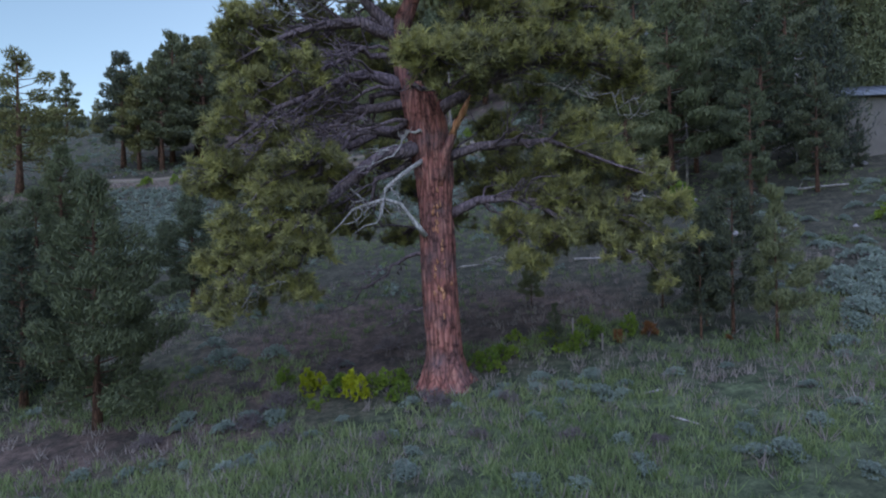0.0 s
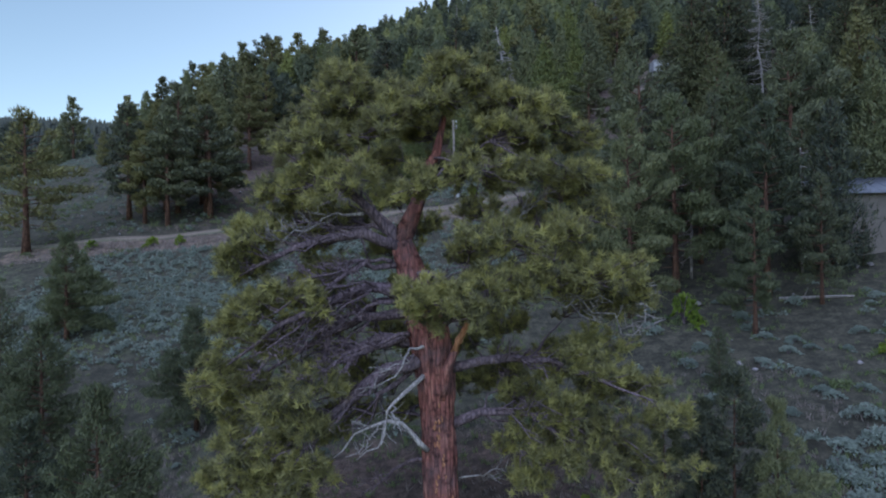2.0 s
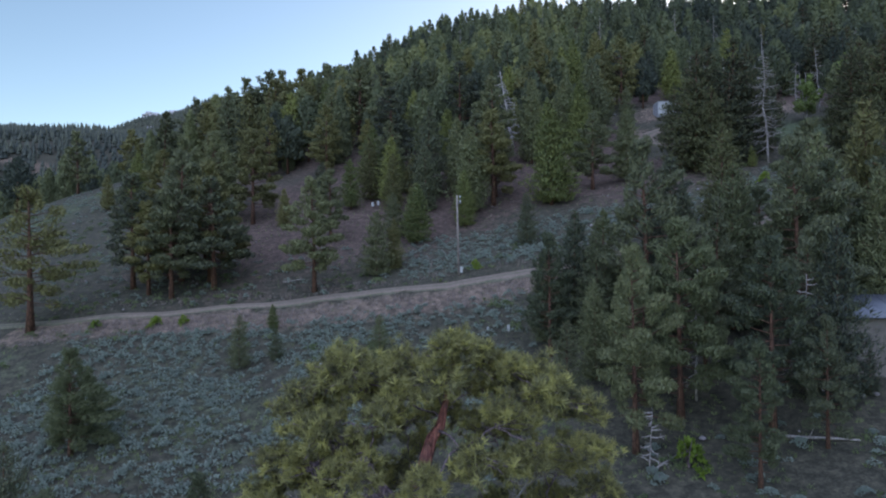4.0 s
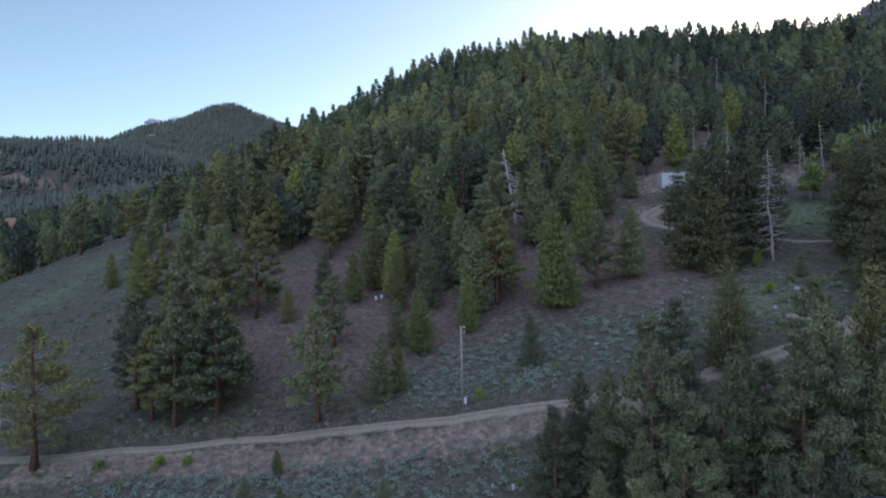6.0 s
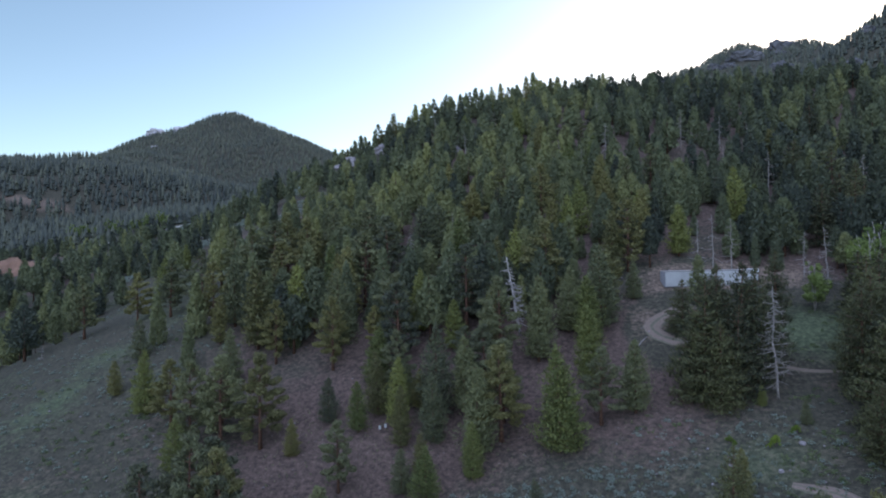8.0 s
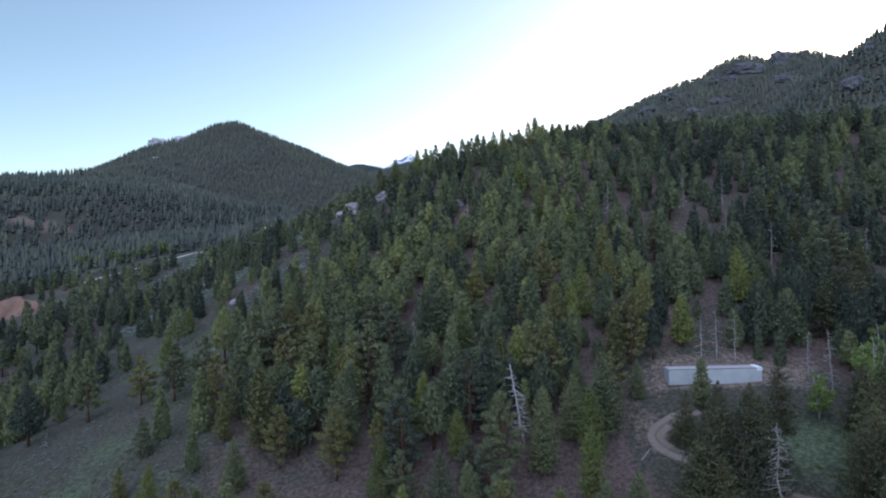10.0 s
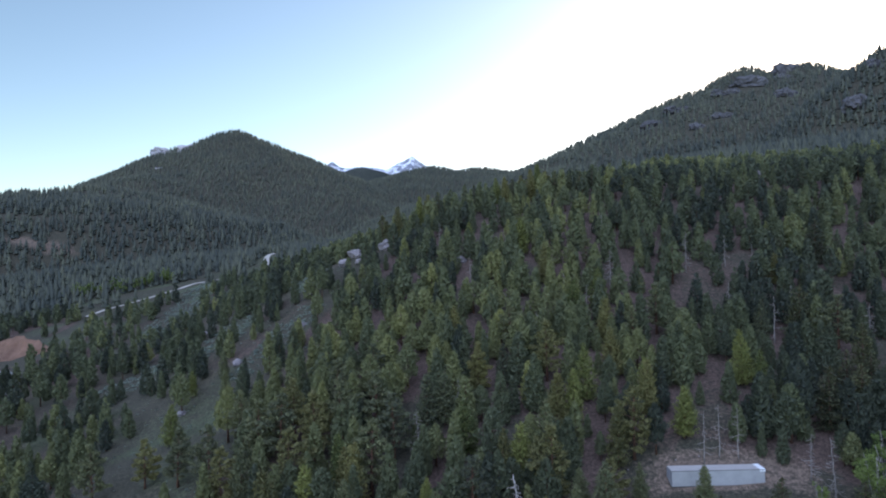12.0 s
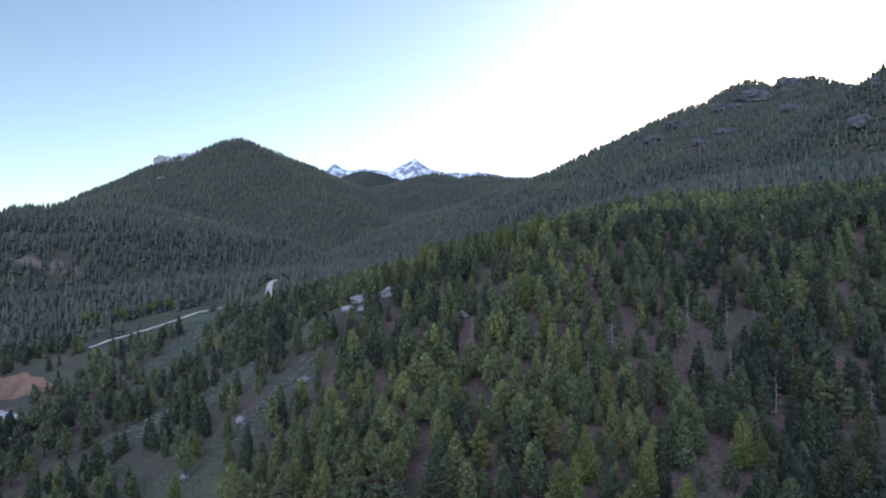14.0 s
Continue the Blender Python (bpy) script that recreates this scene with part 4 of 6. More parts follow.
def old_pine():
    rng = np.random.default_rng(5)
    ox, oy = 0.0, 15.9
    oz = ground_z(ox, oy)
    tree = thing("old_pine", pose(ox, oy, oz), "gnarled old ponderosa pine with red bark and dead limbs", "tree")
    # trunk: flared foot, slight twist, forked top
    keys = np.array([(0.02, 0, -0.3, 0.78), (0.02, 0, 0.0, 0.62), (0.0, 0, 0.25, 0.52), (-0.02, 0, 0.7, 0.455), (-0.06, 0, 1.6, 0.44), (-0.12, 0, 3.0, 0.43), (-0.15, 0, 4.4, 0.43), (-0.18, 0, 5.4, 0.48),
                     (-0.27, 0, 6.2, 0.52), (-0.42, 0.05, 7.0, 0.5), (-0.68, 0.1, 7.8, 0.4), (-1.0, 0.1, 8.9, 0.28)])
    zz = np.linspace(-0.3, 8.9, 130)
    P = np.stack([np.interp(zz, keys[:, 2], keys[:, k]) for k in (0, 1)] + [zz], 1)
    R = np.interp(zz, keys[:, 2], keys[:, 3])
    sides = 84
    V, T = tube(P, R, sides, 0.0, rng)
    a = np.tile(np.arange(sides) / sides * 6.283, len(zz))
    z2 = np.repeat(zz, sides)
    # bark plates: deep upright furrows, and root buttresses at the foot
    plate = wave(a * 3.2 + 0.25 * z2, z2 * 1.1) * 0.6 + wave(a * 7.0 - 0.4 * z2, z2 * 2.6 + 5) * 0.4
    root = np.clip(0.75 - z2, 0, 1.05) * (0.5 + 0.5 * np.sin(a * 6 + 1.0 + 0.6 * np.sin(a * 2))) ** 1.5 * 0.55
    line = 4.72 + 0.5 * np.exp(-((z2 - 2.4) / 0.8) ** 2) - 0.1 * np.sin(z2 * 2.1)
    scar = -0.36 * np.exp(-(np.angle(np.exp(1j * (a - line))) / (0.11 + 0.05 * wave(z2 * 1.5, z2 * 0))) ** 2) * (z2 > 0.9) * (z2 < 5.8)
    scar -= 0.28 * np.exp(-(np.angle(np.exp(1j * (a - 4.45))) / 0.13) ** 2 - ((z2 - 2.95) / 0.1) ** 2)
    scar -= 0.12 * np.exp(-(np.angle(np.exp(1j * (a - 5.3 - 0.1 * z2))) / 0.06) ** 2) * (z2 < 4.2)
    k = 1 + 0.085 * np.sign(plate) * np.abs(plate) ** 0.6 + root + scar
    c = np.repeat(P, sides, 0)
    n = len(c)
    V[:n] = c + (V[:n] - c) * k[:, None]
    trunk = part("trunk", (V, T), M_BARK, tree, "thick red-orange plated bark with long scars")
    # torn patches where raw wood shows
    for k in range(30):
        z = rng.choice([2.2, 2.9, 3.5, 4.1, 4.5]) + rng.normal(0, 0.2)
        az = rng.normal(-1.4, 0.22)
        r = np.interp(z, keys[:, 2], keys[:, 3])
        x0 = np.interp(z, keys[:, 2], keys[:, 0])
        hgt, w = rng.uniform(0.05, 0.2), rng.uniform(0.014, 0.04)
        Pq = np.array([(x0 + (r * 1.025) * math.cos(az + 0.02 * math.sin(q * 5 + k)), (r * 1.025) * math.sin(az), z + (q - 0.5) * hgt) for q in np.linspace(0, 1, 6)])
        part("scar", tube(Pq, np.array([0.3, 0.8, 1, 0.9, 0.7, 0.2]) * w, 6, 0.25, rng), M_RAW, trunk)
    leader = bend((-1.0, 0.1, 8.8), (0.12, 0.1, 11.9), 0, 9, 0.05, rng)
    part("leader", tube(np.concatenate([leader, [[0.2, 0.1, 12.5]]]), np.linspace(0.25, 0.05, 10), 10, 0.1, rng), M_BARK, tree, smooth=True)

    def crown_r(z, az):
        """Reach of the crown at a height and a bearing."""
        left = 0.5 - 0.5 * math.cos(az)
        prof = np.interp(z, [2.0, 3.0, 5.0, 7.8, 9.5, 11.0, 12.2, 13.0], [3.6, 5.4, 5.9, 5.5, 5.0, 4.3, 2.6, 1.2])
        return prof * (0.92 + 0.16 * left)

    nodes = []

    def limb(start, tip, r0, sag, dead=False, leafy=1.0, twigs=14, drop=0.0, live_from=0.5, path=None, wood_mat=None):
        """A limb with side branches; its outer part carries needle tufts, its inner part bare twigs."""
        start, tip = np.array(start, float), np.array(tip, float)
        L = np.linalg.norm(tip - start)
        P = bend(start, tip, sag, 10, 0.035 * L, rng)
        if path is not None:
            key = np.array(path, float)
            q = np.linspace(0, len(key) - 1, 10)
            P = np.stack([np.interp(q, np.arange(len(key)), key[:, k]) for k in range(3)], 1) + rng.normal(0, 0.035, (10, 3))
            P[0] = key[0]
        wood = [tube(P, r0 * (1 - np.linspace(0, 0.85, 10)), 8, 0.14, rng)]
        if not dead:
            nodes.extend(P[2:9])
        C, D, S = [], [], []
        out = unit(tip - start)
        for i in range(twigs):
            q = 0.22 + 0.78 * (i + rng.uniform(0, 1)) / twigs
            p = np.array([np.interp(q, np.linspace(0, 1, 10), P[:, k]) for k in range(3)])
            side = unit(np.cross(out, [0, 0, 1])) * rng.choice([-1, 1])
            d = unit(out * rng.uniform(0.3, 0.9) + side * rng.uniform(0.3, 1.0) + np.array([0, 0, rng.uniform(-0.25, 0.55) - drop]))
            tl = L * rng.uniform(0.14, 0.3) * (1.15 - 0.5 * q) + 0.25
            e = p + d * tl
            Q = bend(p, e, rng.uniform(-0.1, 0.12) * tl, 5, 0.06 * tl, rng)
            wood.append(tube(Q, np.linspace(r0 * 0.28 * (1.1 - q) + 0.006, 0.01, 5), 5, 0, rng, False))
            live = (not dead) and q > live_from and rng.uniform() < leafy
            for j in range(rng.integers(5, 8)):
                u = 0.5 + 0.5 * (j + rng.uniform(0, 1)) / 6 if live else 0.3 + 0.7 * (j + rng.uniform(0, 1)) / 6
                b = p + (e - p) * u
                d2 = unit(d + rng.normal(0, 0.6, 3) + np.array([0, 0, 0.35]))
                l2 = rng.uniform(0.12, 0.32) if live else rng.uniform(0.15, 0.5)
                e2 = b + d2 * l2
                wood.append(tube(np.stack([b, b + d2 * l2 * 0.5 + rng.normal(0, 0.03, 3), e2]), [0.014, 0.01, 0.005], 3, 0, rng, False))
                if live:
                    for h in range(3):
                        C.append(b + (e2 - b) * (0.55 + 0.3 * h) + rng.normal(0, 0.035, 3))
                        D.append(d2 + np.array([0, 0, 0.9]))
                        S.append(rng.uniform(0.135, 0.195))
            if live:
                C.append(e)
                D.append(d + np.array([0, 0, 0.6]))
                S.append(0.2)
        wood_mat = wood_mat or (M_DEAD if dead else M_LIMB)
        ob = part("dead_limb" if dead else "limb", join(wood), wood_mat, tree, "bleached bare grey branch" if dead else "", True)
        if C:
            tone = np.clip(rng.uniform(0.3, 0.6) + rng.normal(0, 0.26, len(C)), 0, 1)
            part("foliage", tufts(C, D, np.array(S) * 1.1, 24, 0.08, rng, spread=0.66, slim=True), M_NEEDLE, ob, tint=np.repeat(tone, 24 * 3))

    def spine(z):
        return np.array([np.interp(z, [0, 5.4, 6.2, 7.0, 7.8, 8.9, 10.0, 11.2, 13], [0, -0.2, -0.35, -0.6, -0.85, -1.02, -0.6, -0.1, 0.2]), 0.05, z])

    def pad(x, y, z, r):
        """A limb that ends in a flat, ragged cushion of needle tufts on forking twigs."""
        tip = np.array([x, y, z - 0.2 * r])
        N = np.array(nodes)
        start = N[np.argmin(np.linalg.norm(N - tip, axis=1) + 1.2 * np.maximum(0, N[:, 2] - tip[2] - 1.2) + 0.8 * np.maximum(0, tip[2] - 1.8 - N[:, 2]) + 0.7 * np.hypot(N[:, 0] - tip[0] * 0.4, N[:, 1] - tip[1] * 0.4))]
        L = np.linalg.norm(tip - start)
        P = bend(start, tip, rng.uniform(0.03, 0.1) * L, 9, 0.03 * L, rng)
        nodes.extend(P[3:7])
        wood = [tube(P, (0.018 + 0.009 * L) * (1 - np.linspace(0, 0.75, 9)), 7, 0.14, rng)]
        C, D, S = [], [], []
        for i in range(int(15 + 12 * r)):
            q = rng.uniform(0.62, 1.0)
            p = np.array([np.interp(q, np.linspace(0, 1, 9), P[:, k]) for k in range(3)])
            az = rng.uniform(0, 6.283)
            rr = r * math.sqrt(rng.uniform(0.08, 1.0)) * (1 + 0.25 * wave(np.array(az * 1.3 + x), np.array(z)))
            e = tip + np.array([math.cos(az) * rr, math.sin(az) * rr, 0.62 * r * (1 - 1.15 * (rr / r) ** 2) + rng.uniform(-0.42, 0.2) * r])
            Q = bend(p, e, -0.08 * rr, 4, 0.04, rng)
            wood.append(tube(Q, [0.022, 0.017, 0.012, 0.007], 4, 0, rng, False))
            d = unit(e - p)
            for j in range(5):
                b = p + (e - p) * (0.5 + 0.5 * (j + rng.uniform(0, 1)) / 5)
                c = b + rng.normal(0, 0.09, 3) * [1, 1, 0.8]
                C.append(c)
                D.append(d * 0.5 + rng.normal(0, 0.3, 3) + np.array([0, 0, 0.9]))
                S.append(rng.uniform(0.17, 0.27))
        ob = part("limb", join(wood), M_LIMB, tree, "", True)
        tone = np.clip(rng.uniform(0.35, 0.65) + rng.normal(0, 0.28, len(C)), 0, 1)
        part("foliage", tufts(C, D, np.array(S), 28, 0.058, rng, spread=0.64, slim=True), M_NEEDLE, ob, tint=np.repeat(tone, 28 * 3))
    nodes.extend(spine(q) for q in np.arange(4.2, 12.2, 0.4))
    # the limbs that give the tree its outline
    limb(spine(6.1), (-5.0, -0.8, 3.2), 0.2, 0, twigs=20, drop=0.15, live_from=0.55, path=[(-0.45, -0.2, 6.0), (-1.5, -0.5, 5.7), (-2.5, -0.7, 4.9), (-3.4, -0.8, 4.3), (-5.0, -0.8, 3.2)])
    limb(spine(7.6), (-5.3, -0.6, 5.9), 0.19, 0, twigs=22, drop=0.1, live_from=0.72, path=[(-0.9, 0, 7.5), (-1.5, -0.2, 7.75), (-2.5, -0.4, 7.65), (-3.7, -0.5, 7.0), (-5.3, -0.6, 5.9)])
    limb(spine(8.9), (-5.0, -0.5, 8.1), 0.17, 0, twigs=22, live_from=0.7, path=[(-1.1, 0, 8.8), (-2.0, -0.2, 9.1), (-2.9, -0.4, 9.0), (-4.0, -0.5, 8.6), (-5.0, -0.5, 8.1)])
    limb(spine(8.9), (-3.9, 0.2, 11.2), 0.18, 0, twigs=18, live_from=0.55, path=[(-1.05, 0.1, 8.8), (-1.6, 0.1, 9.5), (-2.2, 0.1, 10.1), (-3.0, 0.2, 10.7), (-3.9, 0.2, 11.2)])
    limb(spine(7.0), (-5.4, 0.4, 5.0), 0.15, 0, twigs=18, drop=0.15, live_from=0.75, path=[(-0.7, 0, 7.1), (-2.0, 0.1, 7.0), (-3.4, 0.3, 6.3), (-5.4, 0.4, 5.0)])
    limb(spine(4.3), (5.2, -0.4, 3.5), 0.13, 0, twigs=18, drop=0.1, path=[(0.25, 0, 4.3), (1.0, -0.2, 4.65), (2.2, -0.3, 4.6), (3.6, -0.4, 4.1), (5.2, -0.4, 3.5)])
    limb(spine(6.9), (4.8, -0.5, 7.6), 0.18, 0, twigs=18, live_from=0.5, path=[(-0.2, 0, 6.7), (0.8, -0.2, 7.4), (2.0, -0.4, 7.9), (3.4, -0.5, 8.0), (4.8, -0.5, 7.6)])
    limb(spine(5.9), (5.0, -1.0, 5.0), 0.14, 0, twigs=17, path=[(0.1, -0.1, 5.7), (1.4, -0.4, 6.0), (2.6, -0.7, 5.9), (5.0, -1.0, 5.0)])
    limb(spine(6.4), (-5.7, 0.9, 4.2), 0.17, 0.6, twigs=18, drop=0.1)
    limb((-2.3, -0.6, 5.0), (-4.6, -1.6, 2.5), 0.08, 0.1, twigs=16, drop=0.2, live_from=0.2)
    limb((2.2, -0.3, 4.5), (4.7, -1.5, 2.9), 0.07, 0.1, twigs=15, drop=0.2, live_from=0.2)
    limb(spine(7.6), (0.9, -2.5, 7.35), 0.07, -0.3, twigs=15, live_from=0.45)
    limb(spine(7.9), (-0.1, -2.6, 7.6), 0.06, -0.2, twigs=14, live_from=0.4)
    limb(spine(8.2), (1.9, -1.6, 7.9), 0.08, -0.2, twigs=14, live_from=0.35)
    limb(spine(6.6), (-4.3, -1.5, 4.6), 0.09, 0.3, twigs=17, drop=0.1, live_from=0.42)
    limb(spine(7.4), (-4.9, 1.2, 5.7), 0.1, 0.4, twigs=18, live_from=0.42)
    limb(spine(5.9), (-4.5, -0.3, 2.9), 0.09, 0.3, twigs=17, drop=0.15, live_from=0.45)
    limb(spine(8.3), (-4.0, -1.5, 7.1), 0.09, 0.3, twigs=17, live_from=0.45)
    limb(spine(9.0), (-4.4, 0.9, 9.4), 0.08, 0.2, twigs=16, live_from=0.4)
    # the crown: flat-bottomed pads of needles, each at the end of its own limb; x, y, z and reach
    top = [(0.4, 0, 13.1, 0.95), (0, -0.8, 12.4, 0.8), (1.1, 0.3, 12.8, 0.8), (-2.2, -0.3, 12.6, 1.2), (-3.1, 0.3, 12.3, 1), (-1.5, -1, 11.7, 0.8), (2.6, -0.2, 11.9, 0.95), (3.7, 0.3, 11.4, 0.7), (2.3, 0.8, 12.4, 0.9), (-3.8, 0.6, 11.8, 0.9),
           (-2, -1.3, 10.5, 0.95), (-3.3, -0.5, 10.4, 0.8), (-4.3, 0.2, 10.3, 0.7), (-0.5, -1.6, 10.2, 0.75), (1, -1.2, 10.6, 1), (2.3, -0.6, 10.6, 0.8), (3.7, -0.2, 10.6, 0.7), (0.3, -0.4, 13.3, 0.75), (-2.2, -0.6, 12.9, 0.85), (2.6, -0.5, 12.2, 0.75), (-0.9, -0.6, 12.1, 0.8), (1.6, -0.6, 11.7, 0.8), (-2.9, -0.8, 11.5, 0.85), (-1, 0.3, 12.7, 0.75), (1.7, 0.2, 12.6, 0.7)]
    middle = [(-4.6, -0.3, 9.3, 0.85), (-5.1, 0.3, 8.4, 0.8), (-3.7, 1.5, 9.1, 0.8), (1.6, -1.5, 9.1, 1), (3, -1, 9.2, 0.8), (3.9, 0, 9.6, 0.6), (0.8, -2, 9, 0.75), (0, -2.2, 7.7, 0.85), (1.1, -2, 8, 0.85), (2.4, -1.3, 8.1, 0.9), (3.6, -0.9, 8.1, 0.95),
              (4.6, -0.3, 7.7, 0.6), (4.5, 0.2, 7.3, 0.6), (-4.7, -0.4, 7.5, 0.85), (-5.5, 0.2, 6.9, 0.6), (-3.4, 1.5, 8.1, 0.8), (-2.9, -1.4, 5.7, 0.8)]
    lower = [(-5.4, -0.3, 5.7, 0.85), (-6.1, 0.3, 5.2, 0.55), (-4.1, -0.8, 5, 0.8), (1.7, 0.8, 5.6, 0.75), (3, -0.3, 5.8, 0.85), (4, -0.2, 5.5, 0.7), (5.1, 0.2, 5.1, 0.6), (-3.2, -1.3, 4.7, 0.8), (-4.9, -0.6, 4, 0.95), (-5.6, -0.2, 3.3, 0.6), (-4.1, -1, 3.3, 0.8), (-3.1, -1.3, 3.6, 0.65),
             (2.1, 0.3, 4.9, 0.85), (3, -0.4, 4.7, 0.85), (4.2, -0.5, 4.4, 0.95), (5.7, 0.1, 4.4, 0.6), (1.9, -0.4, 4, 0.7), (2.9, -0.9, 3.8, 0.65), (4.6, -0.6, 3.7, 0.55), (-5.4, -0.3, 2.4, 0.7), (-3.6, -0.9, 2.6, 0.65), (2, -0.5, 3.1, 0.55)]
    for x, y, z, r in sorted(top + middle + lower, key=lambda p: math.hypot(p[0], p[1])):
        pad(x, y, z, r)
    # the side of the crown turned uphill
    for i in range(46):
        z = 3.6 + 9.0 * (i + 0.5) / 46
        az = 0.25 + 2.65 * ((i * 0.618) % 1)
        r = crown_r(z, az) * rng.uniform(0.55, 0.98)
        pad(math.cos(az) * r, math.sin(az) * r, z, rng.uniform(0.7, 1.05))
    # dead wood: a forked bleached branch in front of the trunk, and bare twigs below and among the needles
    limb((-0.5, -0.35, 5.6), (-2.0, -1.3, 3.85), 0.06, 0, True, twigs=3, path=[(-0.45, -0.4, 5.6), (-0.95, -0.75, 5.2), (-1.4, -0.95, 4.75), (-1.5, -1.1, 4.1), (-2.05, -1.3, 3.85)], wood_mat=M_BLEACH)
    limb((-0.45, -0.35, 3.75), (-2.6, -1.2, 3.75), 0.07, 0, True, twigs=4, path=[(-0.42, -0.38, 3.75), (-0.85, -0.65, 4.35), (-1.4, -0.9, 4.7), (-2.0, -1.1, 4.45), (-2.65, -1.2, 3.75)], wood_mat=M_BLEACH)
    limb((-0.35, -0.35, 6.3), (-1.6, -1.1, 5.5), 0.042, 0, True, twigs=3, path=[(-0.35, -0.38, 6.3), (-0.75, -0.6, 6.2), (-1.1, -0.8, 5.7), (-1.6, -1.1, 5.5)], wood_mat=M_BLEACH)
    limb((-3.0, -0.5, 4.2), (-5.0, -1.2, 1.6), 0.045, 0.1, True, twigs=9)
    limb((1.6, -0.3, 7.5), (4.7, -0.7, 6.5), 0.05, 0.4, True, twigs=9)
    limb((0.35, 0.0, 2.9), (1.7, -0.2, 3.2), 0.03, 0.05, True, twigs=3)
    limb((-0.4, 0.25, 3.3), (-2.6, 0.6, 1.9), 0.06, 0.35, True, twigs=7, wood_mat=M_LIMB)
    limb((-0.4, 0.2, 1.9), (-1.3, 0.3, 1.6), 0.035, 0.1, True, twigs=3, wood_mat=M_LIMB)
    limb((-1.9, -0.3, 9.6), (-3.9, -0.9, 8.9), 0.05, 0.2, True, twigs=8)
    limb((-2.6, -0.5, 7.6), (-4.6, -1.0, 5.6), 0.05, 0.15, True, twigs=9, wood_mat=M_LIMB)
    limb((-1.0, -0.3, 7.4), (-3.6, -1.2, 6.4), 0.06, 0.25, True, twigs=15, wood_mat=M_LIMB)
    limb((-0.8, -0.3, 6.6), (-3.4, -1.4, 5.5), 0.055, 0.25, True, twigs=15, wood_mat=M_LIMB)
    limb((-1.2, -0.2, 8.4), (-3.4, -1.0, 7.9), 0.05, 0.2, True, twigs=13, wood_mat=M_LIMB)
    limb((1.2, 0.2, 8.6), (2.6, 0.1, 10.0), 0.04, 0.1, True, twigs=8)
    base = tube([(-0.05, -0.3, 5.0), (0.02, -0.38, 5.4), (0.14, -0.43, 5.8), (0.3, -0.46, 6.2)], [0.15, 0.14, 0.12, 0.1], 12, 0.12, rng)
    stub = part("broken_stub", base, M_BARK, tree, "broken limb stub beside the trunk")
    part("torn_tip", tube([(0.28, -0.47, 6.15), (0.42, -0.49, 6.45), (0.55, -0.5, 6.7), (0.66, -0.52, 6.95), (0.76, -0.52, 7.15)], [0.1, 0.095, 0.085, 0.06, 0.012], 10, 0.25, rng), M_RAW, stub, "torn bare orange wood")
    return tree


old_pine()

# ---- roads ----


def glide(points, step=1.0):
    """A smooth line through plan points."""
    P = np.array(points, float)
    P = np.concatenate([[2 * P[0] - P[1]], P, [2 * P[-1] - P[-2]]])
    out = []
    for i in range(1, len(P) - 2):
        n = max(2, int(np.linalg.norm(P[i + 1] - P[i]) / step))
        for t in np.arange(n) / n:
            out.append(0.5 * (2 * P[i] + (P[i + 1] - P[i - 1]) * t + (2 * P[i - 1] - 5 * P[i] + 4 * P[i + 1] - P[i + 2]) * t * t + (3 * P[i] - P[i - 1] - 3 * P[i + 1] + P[i + 2]) * t ** 3))
    out.append(P[-2])
    return np.array(out)


def road(name, points, width, label, material, lift=0.12, wide=None):
    """A dirt track laid on the land, with two worn ruts and ragged edges."""
    P = glide(points)
    D = unit(np.gradient(P, axis=0))
    N = np.stack([-D[:, 1], D[:, 0]], 1)
    rng = np.random.default_rng(len(points))
    m = 11
    u = np.linspace(-1, 1, m)
    w = width / 2 * (1 + 0.12 * np.cumsum(rng.normal(0, 0.3, len(P))) / np.sqrt(np.arange(1, len(P) + 1)))
    if wide is not None:
        w = w * np.array([wide(q) for q in P])
    rag = 1 + 0.12 * rng.normal(0, 1, (len(P), 2))
    U = u[None] * np.where(np.abs(u)[None] > 0.99, np.where(u[None] < 0, rag[:, :1], rag[:, 1:]), 1)
    XY = P[:, None] + N[:, None] * (U * w[:, None])[..., None]
    rut = -0.05 * (np.exp(-((np.abs(u) - 0.5) / 0.14) ** 2))
    mid = land(P[:, 0], P[:, 1])[:, None]
    Z = 0.75 * land(XY[..., 0], XY[..., 1]) + 0.25 * mid + lift + rut[None] - 0.2 * (np.abs(u)[None] > 0.99)
    V = np.concatenate([XY, Z[..., None]], -1).reshape(-1, 3)
    a = (np.arange(len(P) - 1)[:, None] * m + np.arange(m - 1)[None]).ravel()
    T = np.concatenate([np.stack([a, a + m, a + m + 1], 1), np.stack([a, a + m + 1, a + 1], 1)])
    ob = part(name, (V, T), material, smooth=True)
    weeds = np.tile(0.55 * np.exp(-(u / 0.22) ** 2) + 0.6 * np.clip((np.abs(u) - 0.7) / 0.3, 0, 1), len(P)) + 0.3 * np.repeat(np.clip((-26 - P[:, 0]) / 12, 0, 1), m)
    a = ob.data.attributes.new("weeds", "FLOAT", "POINT")
    a.data.foreach_set("value", weeds.astype(np.float32))
    return tagged(ob, label, "road", kind="structure")


